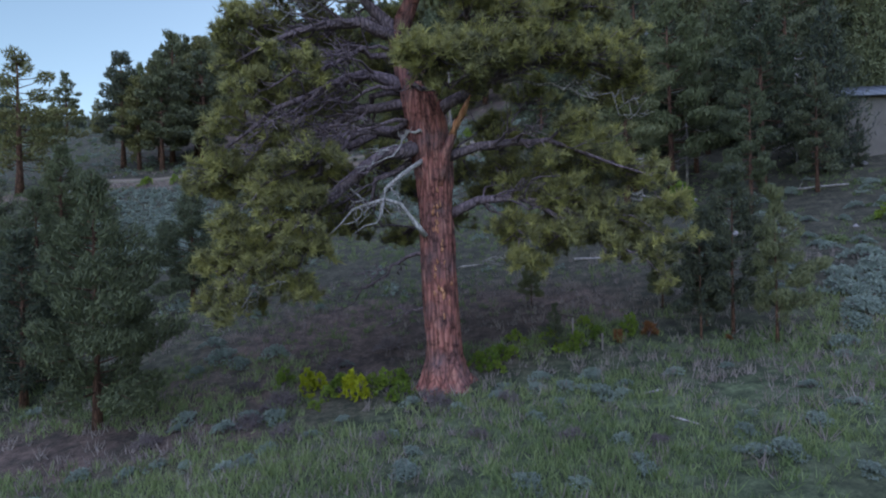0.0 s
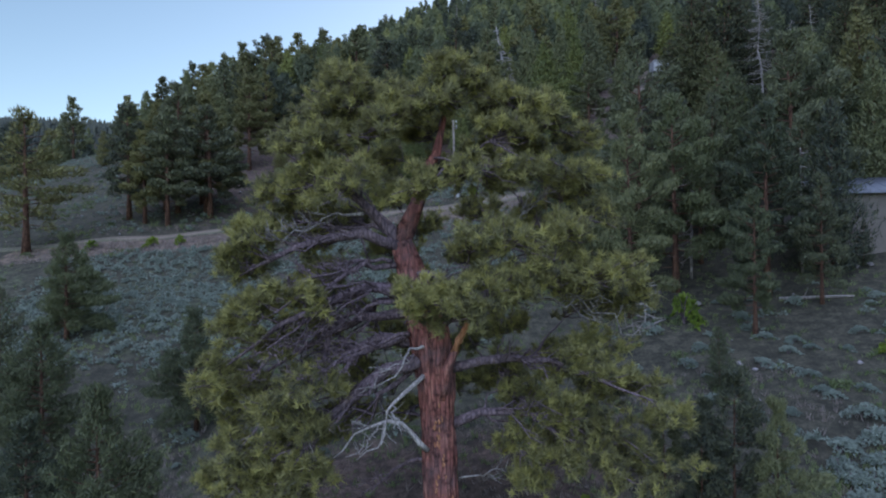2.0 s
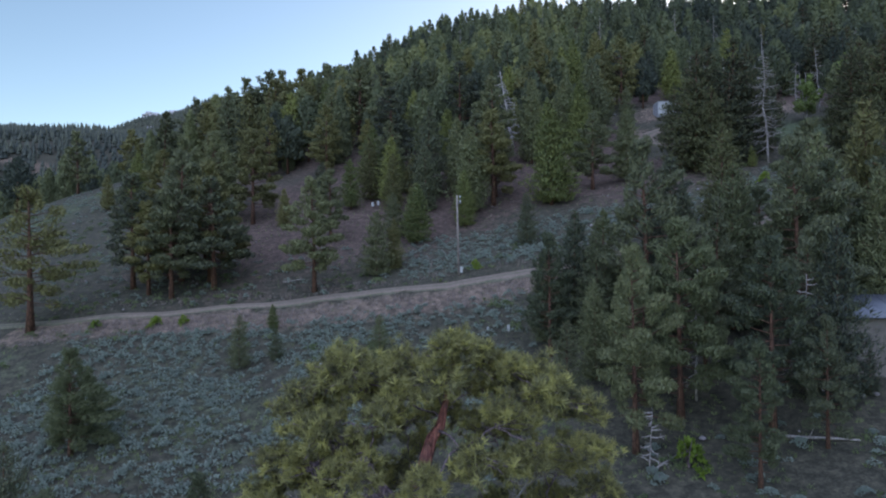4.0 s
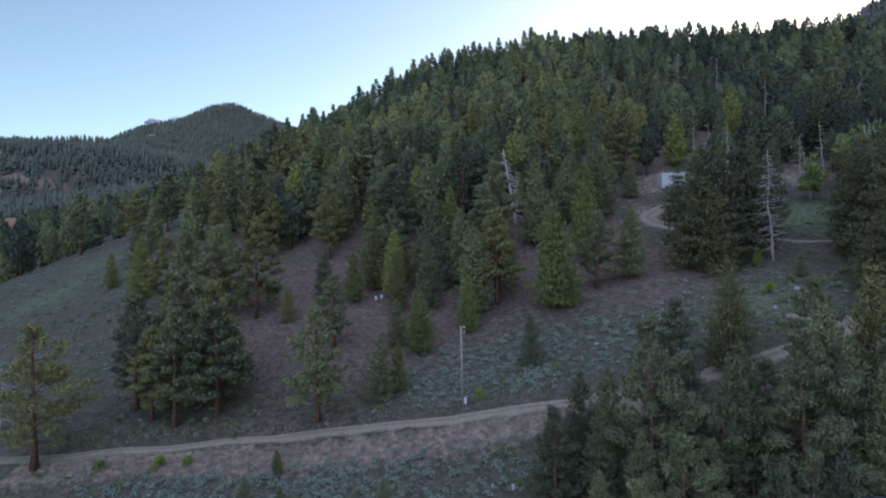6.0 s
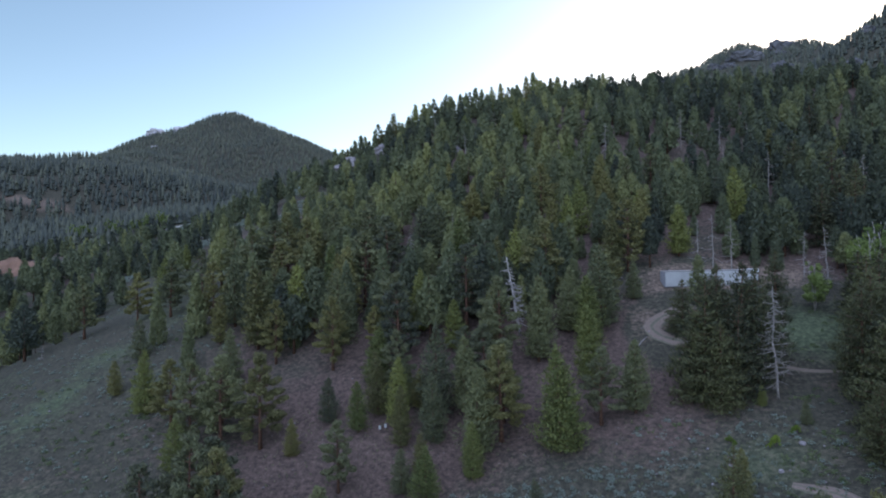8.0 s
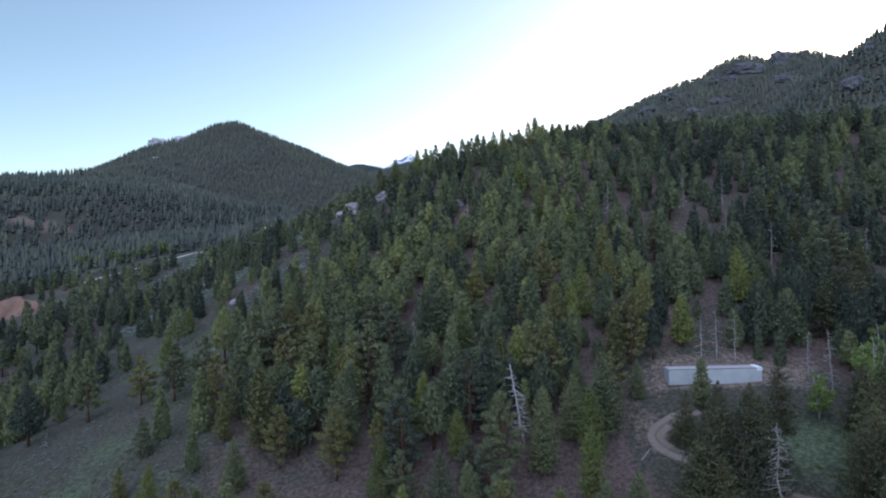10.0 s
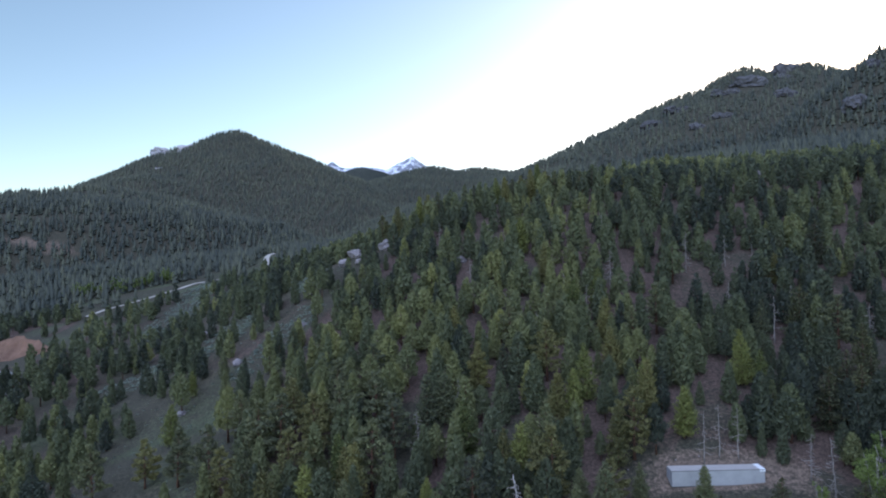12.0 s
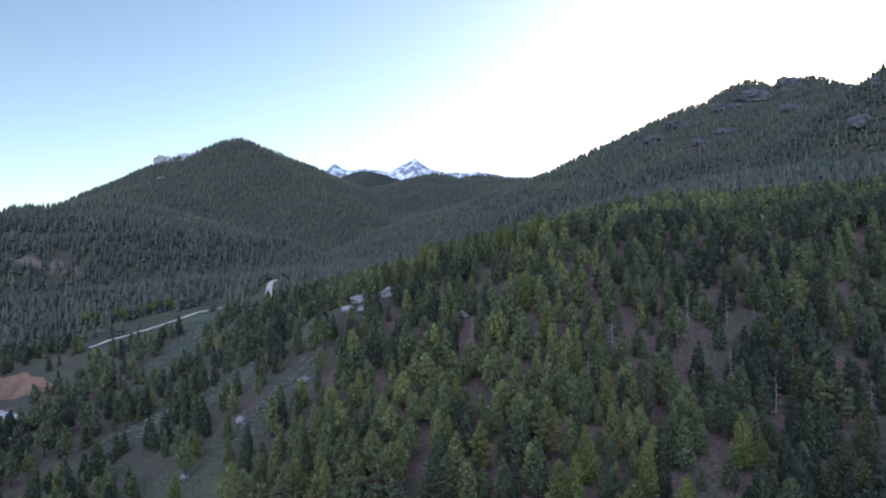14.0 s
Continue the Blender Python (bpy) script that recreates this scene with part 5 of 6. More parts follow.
M_PAVED = dusty("grey_gravel", (0.2, 0.2, 0.2), (0.34, 0.33, 0.33), 1.5)
road("road", [(-75, 59), (-50, 57), (-34, 55.6), (-25, 55.8), (-15, 56.2), (-5, 56), (5, 56), (13.5, 55.3), (22.3, 55.4), (25.8, 55.5), (29.4, 55.8), (32.4, 56.1), (34.8, 56.8), (35.8, 58.2), (34.8, 59.8), (33.4, 61.0), (32.4, 61.8)],
     2.1, "tan two-rut dirt road with a tight bend on the slope", M_ROAD, wide=lambda q: 0.64 + 0.3 * min(1, max(0, (q[0] - 12) / 14)) + 0.3 * math.exp(-((q[0] - 35) / 2.8) ** 2 - ((q[1] - 58.2) / 3) ** 2) - 0.2 * (q[0] < -16) - 0.5 * min(1, max(0, (q[1] - 59.6) / 2)))
road("road_upper", [(66, 70), (57, 76), (49.2, 79), (42.8, 81.2), (38, 84.4), (34.6, 88), (31.3, 91), (29.7, 92.7), (29.3, 94.6), (30.8, 96.2), (33, 97.4), (37, 99)],
     2.1, "narrow dirt track climbing to the upper clearing", M_ROAD, wide=lambda q: 0.36 + 1.0 * min(1, max(0, (q[1] - 86) / 4)))
M_FARROAD = dusty("pale_gravel", (0.28, 0.26, 0.23), (0.46, 0.43, 0.38), 1.2)
road("road_far", [(-190, 318), (-182, 324), (-168, 331), (-156, 339), (-148, 350), (-132, 356)], 3.2, "pale dirt road across the valley", M_FARROAD, 0.5)
road("road_far_bend", [(-107, 350), (-109, 357), (-112, 368), (-114, 378), (-113, 385)], 3.8, "pale dirt road bend between far trees", M_FARROAD, 0.6)
road("road_valley", [(-215, 262), (-190, 246), (-172, 234), (-162, 221), (-164, 205)], 9.0, "grey gravel road on the valley floor", M_PAVED, 0.5)


def earth_bank():
    """A bare road cut, eroded into ribs."""
    gx, gv = np.linspace(0, 1, 60), np.linspace(0, 1, 16)
    U, Vv = np.meshgrid(gx, gv)
    X = -218 + 47 * U
    Y = 262 - 6 * U + 9 * Vv + 1.6 * wave(U * 14, Vv * 2)
    Z = land(X, np.full_like(X, 262.0) - 6 * U) - 1.5 + 11 * np.sin(np.pi * U) ** 0.6 * Vv ** 0.8 + 0.9 * wave(U * 22, Vv * 5)
    V = np.stack([X, Y, Z], -1).reshape(-1, 3)
    a = (np.arange(15)[:, None] * 60 + np.arange(59)[None]).ravel()
    T = np.concatenate([np.stack([a, a + 1, a + 61], 1), np.stack([a, a + 61, a + 60], 1)])
    tagged(part("earth_bank", (V, T), M_CUT), "bare orange earth cut beside the valley road", "earth bank", kind="structure")


earth_bank()

# ---- rocks ----


def rock(x, y, size, squash, seed, label="weathered grey granite outcrop among trees", sink=0.3):
    bm = bmesh.new()
    bmesh.ops.create_icosphere(bm, subdivisions=3, radius=1)
    for v in bm.verts:
        n = noise.noise(v.co * 1.3 + Vector((seed, 0, 0))) * 0.45 + noise.noise(v.co * 3.1 + Vector((0, seed, 0))) * 0.2
        blk = round((v.co.x + v.co.z) * 2.2) / 2.2 * 0.12
        v.co *= 1 + n + blk * 0.6
        v.co = Vector((v.co.x * size, v.co.y * size * 0.8, v.co.z * size * squash))
    ob = from_bm("rock", bm, M_ROCK)
    ob.matrix_world = pose(x, y, ground_z(x, y) + size * squash * sink, 0, 0, seed * 57)
    return tagged(ob, label, "rock", "granite outcrops")


for k, (x, y, s, q) in enumerate([(-24.5, 219, 2.6, 0.8), (-36, 225, 3.0, 0.7), (-33, 217, 2.0, 0.5), (-39, 221, 2.4, 0.6), (114, 246, 3.5, 0.8), (1, 190, 2.0, 0.7), (10, 165, 1.6, 0.7), (-62, 176, 1.6, 0.6), (-70, 158, 1.3, 0.6), (-46, 186, 1.8, 0.5),
                                  (7.0, 150, 1.3, 0.6), (36.5, 67.5, 0.35, 0.7), (32.5, 64, 0.3, 0.7), (28.5, 66.2, 0.4, 0.7), (-17.7, 111, 0.6, 0.6), (14.5, 63.5, 0.25, 0.7), (-90, 222, 2.0, 0.5), (-78, 236, 2.2, 0.6), (62, 185, 1.6, 0.7)]):
    rock(x, y, s, q, k + 1.0)


def cliff(x, y, size, squash, seed):
    """A broken granite face: fissured blocks of several heights grown together."""
    rng = np.random.default_rng(int(seed))
    bm = bmesh.new()
    for i in range(4):
        made = bmesh.ops.create_icosphere(bm, subdivisions=3, radius=1)["verts"]
        cx, cz, r = rng.uniform(-1.1, 1.1) * size, rng.uniform(-0.3, 0.25) * size * squash, size * rng.uniform(0.45, 0.85)
        for v in made:
            n = noise.noise(v.co * 1.4 + Vector((seed + i, 0, 0))) * 0.5 + noise.noise(v.co * 4.0 + Vector((0, seed, i))) * 0.28
            crack = 0.16 * (math.sin(v.co.x * 9 + i + 2 * n) > 0.6) + 0.1 * (math.sin(v.co.z * 7 + n * 3) > 0.7)
            v.co *= 1 + n - crack
            v.co = Vector((v.co.x * r * 1.15 + cx, v.co.y * r * 0.7, v.co.z * r * squash * 1.25 + cz))
    ob = from_bm("rock", bm, M_SLAB if y > 1000 else M_CLIFF)
    ob.matrix_world = pose(x, y, ground_z(x, y) + size * squash * (-0.25 if y > 1000 else 0.1 if y > 600 else 0.0), 0, 0, rng.uniform(-25, 25))
    return tagged(ob, "grey granite cliff standing out of the far mountain woods", "rock", "granite outcrops")


for k, (x, y, s, q) in enumerate(CLIFFS):
    cliff(x, y, s, q, k + 41.0)

# ---- dead standing trees and fallen logs ----


def snag(x, y, height, seed, branches, lean=(0, 0), thick=0.012, label="bare grey dead conifer still standing"):
    rng = np.random.default_rng(seed)
    ob = thing("dead_tree", pose(x, y, ground_z(x, y) - 0.1), label, "dead tree", "dead trees")
    top = np.array([lean[0], lean[1], height])
    P = bend((0, 0, 0), top, 0, 9, 0.02 * height * 0.3, rng)
    bold = thick > 0.012
    part("trunk", tube(P, np.linspace(thick * height, 0.2 * thick * height, 9), 8, 0.1, rng), M_BLEACH if bold else M_DEAD, ob, smooth=True)
    for i in range(min(branches, 70)):
        u = 0.16 + 0.8 * (i + rng.uniform(0, 1)) / min(branches, 70)
        p = np.array([np.interp(u, np.linspace(0, 1, 9), P[:, k]) for k in range(3)])
        az = rng.uniform(0, 6.283)
        L = min(height * rng.uniform(0.1, 0.25) * (1.15 - u), rng.uniform(1.2, 1.9))
        e = p + np.array([math.cos(az), math.sin(az), rng.uniform(-0.55, 0.25)]) * (L + 0.2)
        fat = 1.7 if thick > 0.018 else 1.1
        Q = bend(p, e, -0.1 * L, 4, 0.06 * L, rng)
        wood = [tube(Q, np.array([0.045, 0.034, 0.024, 0.01]) * fat, 4, 0, rng, False)]
        for j in range(9 if branches > 60 or bold else 6):
            v = rng.uniform(0.3, 1.0)
            b = np.array([np.interp(v, np.linspace(0, 1, 4), Q[:, k]) for k in range(3)])
            d = unit((e - p) / L * 0.6 + rng.normal(0, 0.7, 3) + np.array([0, 0, -0.25])) * L * rng.uniform(0.25, 0.5)
            wood.append(tube([b, b + d * 0.55 + rng.normal(0, 0.04, 3), b + d], np.array([0.016, 0.011, 0.005]) * fat, 3, 0, rng, False))
        part("branch", join(wood), M_BLEACH if bold else M_DEAD, ob)
    return ob


OLD_SNAGS = [(10.0, 96.0, 11.8, 40, (-1.9, 0)), (38.4, 76, 13.5, 110, (-0.5, 0)), (58.3, 99.4, 10.4, 30, (-0.6, 0)), (14, 36, 7.5, 24, (0.1, 0)), (-7.4, 118, 9, 40, (-0.5, 0)), (19.5, 34.6, 7, 20, (0, 0)), (-44, 61, 6.5, 40, (0.3, 0)), (-78, 118, 3, 20, (0.4, 0))]
THIN_SNAGS = [(9.6, 30.5, 3.2, 16, (0.2, 0)), (57, 104, 8, 30, (0.2, 0)), (42, 109.5, 9, 12, (0.1, 0)), (45, 110.5, 9.5, 12, (0, 0)), (48, 110, 9, 12, (0, 0)), (90, 140, 10, 30, (0, 0)), (70, 150, 11, 30, (0, 0)), (40, 165, 10.5, 30, (0, 0)), (62, 172, 11, 30, (0, 0))]
for k, row in enumerate(OLD_SNAGS + THIN_SNAGS):
    x, y, hgt, br, lean = row
    snag(x, y, hgt, 300 + k, br, lean, 0.021 if k == 0 else 0.011)


def wood_snags():
    """Grey dead trees that stand about the wood above the clearing."""
    rng = np.random.default_rng(95)
    for k in range(18):
        x, y = rng.uniform(-15, 105), rng.uniform(116, 205)
        snag(float(x), float(y), float(rng.uniform(7.5, 11)), 340 + k, 12, (float(rng.normal(0, 0.4)), 0))


wood_snags()


def log(x, y, length, r, turn, seed, label="grey fallen log lying in the grass"):
    rng = np.random.default_rng(seed)
    ob = thing("fallen_log", pose(x, y, 0), label, "log", "fallen logs")
    c, s = math.cos(turn), math.sin(turn)
    q = np.linspace(-0.5, 0.5, 7) * length
    P = np.stack([q * c, q * s, land(x + q * c, y + q * s) + r * 0.75], 1)
    part("stem", tube(P, np.linspace(r, r * 0.6, 7), 8, 0.12, rng), M_DEAD, ob, smooth=True)
    for i in range(3):
        p = P[rng.integers(2, 6)]
        d = unit(np.array([rng.normal(), rng.normal(), rng.uniform(0.2, 1)])) * length * rng.uniform(0.08, 0.2)
        part("branch_stub", tube([p, p + d * 0.5 + rng.normal(0, 0.02, 3), p + d], [r * 0.3, r * 0.2, r * 0.08], 5, 0, rng, False), M_DEAD, ob)
    return ob


for k, row in enumerate([(18.3, 31.3, 3.2, 0.09, -0.45), (4.65, 12.4, 0.6, 0.03, -0.9), (4.5, 13.9, 0.5, 0.035, 0.2), (6.4, 25.5, 2.2, 0.07, -0.35), (10.5, 31.0, 1.8, 0.06, 0.6), (-17.5, 112.5, 4.0, 0.12, -0.4), (61, 115, 4.0, 0.14, -0.3), (-15, 61, 2.0, 0.07, 0.1), (27, 91.5, 2.4, 0.1, 0.8)]):
    log(*row, 500 + k)

# ---- sagebrush, shrubs ----


def bush_mesh(seed, n, blades, leaf, r, h, width=0.22, slim=False):
    rng = np.random.default_rng(seed)
    lob = rng.normal(0, 0.45, (5, 2)) * r
    w = rng.integers(0, 5, n)
    az, q = rng.uniform(0, 6.283, n), np.sqrt(rng.uniform(0.05, 1, n)) * r * 0.62
    x, y = lob[w, 0] + np.cos(az) * q, lob[w, 1] + np.sin(az) * q
    z = h * (1 - np.clip(np.hypot(x, y) / (1.25 * r), 0, 1) ** 2) * rng.uniform(0.35, 1.0, n)
    C = np.stack([x, y, z], 1)
    return tufts(C, np.stack([x * 0.6, y * 0.6, np.full(n, 0.8 * r)], 1), leaf * rng.uniform(0.7, 1.2, n), blades, width, rng, spread=0.62, slim=slim)


def twigs_mesh(seed, n, r, h, rad):
    rng = np.random.default_rng(seed)
    out = []
    for i in range(n):
        az, q = rng.uniform(0, 6.283), r * rng.uniform(0.2, 0.9)
        e = (math.cos(az) * q, math.sin(az) * q, h * rng.uniform(0.4, 0.9))
        out.append(tube(bend((0, 0, -0.05), e, 0.06, 4, 0.02, rng), np.linspace(rad, rad * 0.4, 4), 4, 0, rng, False))
    return join(out)


def shrub_kind(name, label, category, group, leafmat, seed, n, blades, leaf, r, h, width=0.22):
    ob = thing(name, pose(0, 0, -300), label, category, group)
    part("stems", twigs_mesh(seed, 9, r * 0.8, h, 0.014), M_LIMB, ob)
    part("leaves", bush_mesh(seed, n, blades, leaf, r, h, width, slim=True), leafmat, ob)
    return ob


def stand(models, rows, rng):
    """Set shrubs on the ground: (x, y, scale); the first of each model is the model itself."""
    fresh = set(models)
    for k, (x, y, s) in enumerate(rows):
        m = models[k % len(models)]
        p = pose(x, y, ground_z(x, y) - 0.03, 0, 0, rng.uniform(0, 360))
        if m in fresh:
            fresh.discard(m)
            m.matrix_world = p
            ob = m
        else:
            ob = copy_thing(m, p)
        ob.scale = (s, s, s * rng.uniform(0.8, 1.15))


SAGE = [shrub_kind("sagebrush", "low grey-green sagebrush in the meadow", "shrub", "sagebrush in the meadow", M_SILVER, 600 + k, 190, 8, 0.085, 0.5, 0.42) for k in range(4)]
rs = np.random.default_rng(31)
rows = [(1.4, 15.2, 0.5), (2.3, 15.6, 0.6), (2.8, 14.8, 0.6), (3.4, 14.1, 0.65), (3.9, 13.9, 0.5), (1.8, 13.2, 0.55), (5.7, 10.8, 0.7), (5.3, 10.9, 0.5), (6.9, 11.8, 0.5), (7.6, 13.2, 0.5), (7.9, 12.2, 0.45), (9.6, 15.2, 0.8), (11.5, 17.4, 1), (12.3, 18, 1.1), (11.7, 18.8, 1), (-0.7, 11.4, 0.55), (-4, 14.8, 0.7), (-5, 14.4, 0.65), (-5.9, 13, 0.5)]
rows += [(-7.4, 12.8, 0.5), (-6.7, 19.2, 1), (-6.1, 18.6, 0.8), (-2.8, 17.8, 0.5), (6.6, 10, 0.5), (2.1, 14.9, 0.5), (3.1, 14.5, 0.5), (4.1, 14.5, 0.5), (1.2, 14.6, 0.55), (6.9, 11.6, 0.5), (5.8, 10.8, 0.55), (11.6, 18.2, 1.2), (11.2, 17.2, 1.1), (12.4, 17.2, 1.1), (10.6, 16.4, 0.9), (12.9, 18.6, 1.2), (13.6, 19.8, 1.2), (12.2, 19.6, 1.1), (14.2, 21.4, 1.2), (-0.8, 11.6, 0.5), (-4.7, 15, 0.6), (-6.3, 15.4, 0.6), (-2.9, 13.6, 0.5), (-5.3, 12.8, 0.4), (-3.7, 13.2, 0.5)]
for i in range(60):
    rows.append((float(rs.uniform(9.5, 21)), float(rs.uniform(16, 33)), float(rs.uniform(0.45, 0.9))))
for i in range(34):
    rows.append((float(rs.uniform(-9, 9.5)), float(rs.uniform(9.5, 15.5)), float(rs.uniform(0.3, 0.55))))
for i in range(30):
    rows.append((float(rs.uniform(-16, -4)), float(rs.uniform(15, 26)), float(rs.uniform(0.4, 0.9))))
stand(SAGE, [r for r in rows if math.hypot(r[0], r[1] - 15.9) > 1.1], rs)
YELLOW = [shrub_kind("leafy_shrub", "bright yellow-green leafy shrub beside the old pine", "shrub", "leafy shrubs", M_YELLOW, 640 + k, 70, 7, 0.11, 0.25, 0.72, 0.35) for k in range(2)]
stand(YELLOW, [(-2.35, 15.7, 1.0), (-2.1, 15.5, 0.8), (-3.6, 16.4, 0.95), (-3.3, 16.5, 0.8)], rs)
GREENS = [shrub_kind("green_shrub", "small fresh green shrub in the meadow", "shrub", "green shrubs", M_FRESH, 650 + k, 80, 7, 0.1, 0.32, 0.58, 0.3) for k in range(2)]
stand(GREENS, [(-2.7, 16.2, 0.9), (-1.9, 16.3, 0.8), (-3.2, 15.2, 0.6), (-4.3, 16.9, 0.9), (0.9, 16.9, 0.8), (1.3, 16.4, 0.7), (4.3, 17.8, 0.8), (-1.5, 15.9, 1.0), (-1.2, 16.2, 0.9), (2.0, 18.0, 0.9), (1.5, 17.2, 0.8), (2.9, 17.4, 1.0), (3.6, 17.2, 0.9), (5.2, 17.8, 0.9), (-3.0, 15.9, 0.7), (1.2, 16.6, 0.9), (1.8, 17.0, 0.8), (-1.1, 15.4, 0.9), (4.1, 18.7, 0.8), (3.4, 17.0, 0.6), (11.5, 30.5, 2.4), (18.0, 25.5, 1.3), (-25.0, 53.8, 2.0), (-22.5, 53.5, 1.6), (-30, 53.5, 1.8), (2.5, 58.6, 1.6), (34, 68, 2.0), (30, 70, 1.6), (37, 69.5, 1.8)], rs)
RUST = [shrub_kind("rusty_shrub", "small shrub with dead rust-brown needles", "shrub", "rusty shrubs", M_RUST, 660, 80, 8, 0.12, 0.28, 0.5)]
stand(RUST, [(5.6, 17.4, 0.8), (4.75, 17.4, 0.6), (7.4, 16.6, 0.4)], rs)
GREY = [shrub_kind("twiggy_shrub", "low greyish-purple twiggy shrub", "shrub", "twiggy shrubs", foliage("grey_twigs", (0.1, 0.08, 0.08), (0.22, 0.18, 0.18)), 670, 150, 8, 0.14, 0.42, 0.45, 0.06)]
stand(GREY, [(-4.5, 14.6, 0.8), (-3.6, 13.8, 0.7), (0.6, 12.6, 0.6), (-1.4, 13.0, 0.6), (3.9, 11.6, 0.6), (-6.6, 14.0, 0.8), (-0.3, 14.6, 0.9), (-4.0, 15.6, 1.0), (-3.0, 17.6, 0.8), (-1.6, 18.6, 0.9), (1.4, 14.3, 0.6), (-5.2, 16.8, 0.8), (2.4, 12.2, 0.6)], rs)


def sage_field():
    """Sage past counting on the open slopes."""
    rng = np.random.default_rng(41)
    models = [bush_mesh(700 + k, 20, 6, 0.17, 0.5, 0.46, 0.24, True) for k in range(4)]
    P = [scatter(-31, -9, 33, 52.5, 0.62, rng), scatter(-11, 6, 38, 53, 0.66, rng), scatter(-4, 22, 58.5, 69, 0.72, rng), scatter(-80, -36, 62, 120, 1.9, rng), scatter(8, 22, 18, 34, 3.2, rng), scatter(-88, -34, 120, 235, 4.5, rng), scatter(-20, 5, 26, 38, 2.6, rng), scatter(22, 46, 60, 74, 1.5, rng), scatter(-36, -6, 58, 68, 1.9, rng)]
    P = np.concatenate(P)
    P = P[rng.uniform(0, 1, len(P)) < 0.8 + 0.4 * wave(P[:, 0] / 4, P[:, 1] / 4)]
    V, T, n = [], [], 0
    which = rng.integers(0, 4, len(P))
    for k in range(4):
        p = P[which == k]
        s = rng.uniform(0.45, 1.15, len(p))
        v, t = place(models[k], np.stack([p[:, 0], p[:, 1], land(p[:, 0], p[:, 1]) - 0.05, s, s, rng.uniform(0, 6.28, len(p))], 1))
        V.append(v)
        T.append(t + n)
        n += len(v)
    far = [bush_mesh(720 + k, 12, 5, 0.3, 0.6, 0.45, 0.3, True) for k in range(2)]
    Q = scatter(-140, -40, 150, 350, 1.7, rng)
    Q = Q[(density(Q[:, 0], Q[:, 1]) < 0.02) & (rng.uniform(0, 1, len(Q)) < 0.75 + 0.4 * wave(Q[:, 0] / 5, Q[:, 1] / 5))]
    for k in range(2):
        p = Q[k::2]
        s = rng.uniform(0.9, 1.7, len(p))
        v, t = place(far[k], np.stack([p[:, 0], p[:, 1], land(p[:, 0], p[:, 1]) - 0.05, s, s, rng.uniform(0, 6.28, len(p))], 1))
        V.append(v)
        T.append(t + n)
        n += len(v)
    ob = new("sagebrush_field", mesh_of("sagebrush_field", np.concatenate(V), np.concatenate(T), [M_SAGE]))
    tagged(ob, "dense grey-green sagebrush covering the open slope", "sagebrush", kind="stuff")


sage_field()


def herbs():
    """Low green herbs and seedlings in clumps over the open slopes."""
    rng = np.random.default_rng(43)
    models = [bush_mesh(740 + k, 16, 6, 0.2, 0.55, 0.34, 0.2, True) for k in range(3)]
    P = np.concatenate([scatter(-78, -30, 57, 112, 1.5, rng), scatter(22, 47, 59, 77, 1.2, rng), scatter(-36, 12, 57.6, 64, 1.3, rng), scatter(-36, 6, 45, 54, 1.3, rng), scatter(10, 26, 20, 34, 1.6, rng), scatter(44, 54, 80, 94, 1.3, rng)])
    P = P[rng.uniform(0, 1, len(P)) < 0.15 + 0.9 * wave(P[:, 0] / 5 + 4, P[:, 1] / 4)]
    V, T, TI, n = [], [], [], 0
    for k in range(3):
        p = P[k::3]
        s = rng.uniform(0.5, 1.3, len(p))
        v, t = place(models[k], np.stack([p[:, 0], p[:, 1], land(p[:, 0], p[:, 1]) - 0.05, s, s, rng.uniform(0, 6.28, len(p))], 1))
        V.append(v)
        T.append(t + n)
        n += len(v)
        TI.append(np.repeat(rng.uniform(0, 1, len(p)), len(models[k][0])))
    ob = new("low_herbs", mesh_of("low_herbs", np.concatenate(V), np.concatenate(T), [M_HERB], tint=np.concatenate(TI)))
    tagged(ob, "low green herbs in clumps on the open slope", "herbs", kind="stuff")


herbs()


def stones():
    """Pale stones and chips lying on the slope."""
    rng = np.random.default_rng(45)
    P = np.concatenate([scatter(20, 44, 58, 74, 2.4, rng), scatter(-40, 10, 58, 100, 5.5, rng), scatter(-75, -40, 62, 120, 8, rng), scatter(28, 52, 92, 112, 4, rng), scatter(12, 26, 24, 34, 3, rng)])
    V, T = [], []
    octa = np.array([(1, 0, 0), (0.3, 0.9, 0.1), (-0.8, 0.4, 0), (-0.6, -0.7, 0.1), (0.4, -0.9, 0), (0.2, 0.1, 0.8), (-0.4, -0.1, 0.7), (0, 0, -0.6)])
    faces = [(0, 1, 5), (1, 2, 5), (2, 6, 5), (2, 3, 6), (3, 4, 6), (4, 5, 6), (4, 0, 5), (1, 0, 7), (2, 1, 7), (3, 2, 7), (4, 3, 7), (0, 4, 7)]
    for x, y in P:
        r = 0.07 + 0.2 * rng.uniform() ** 3
        v = octa * rng.uniform(0.7, 1.2, octa.shape) * r
        a = rng.uniform(0, 6.283)
        v = v @ np.array([(math.cos(a), math.sin(a), 0), (-math.sin(a), math.cos(a), 0), (0, 0, 1)])
        T.append(np.array(faces) + 8 * len(V))
        V.append(v + [x, y, ground_z(x, y) + 0.3 * r])
    ob = new("stones", mesh_of("stones", np.concatenate(V), np.concatenate(T), [M_ROCK]))
    tagged(ob, "small pale stones scattered over the slope", "stones", kind="stuff")


stones()


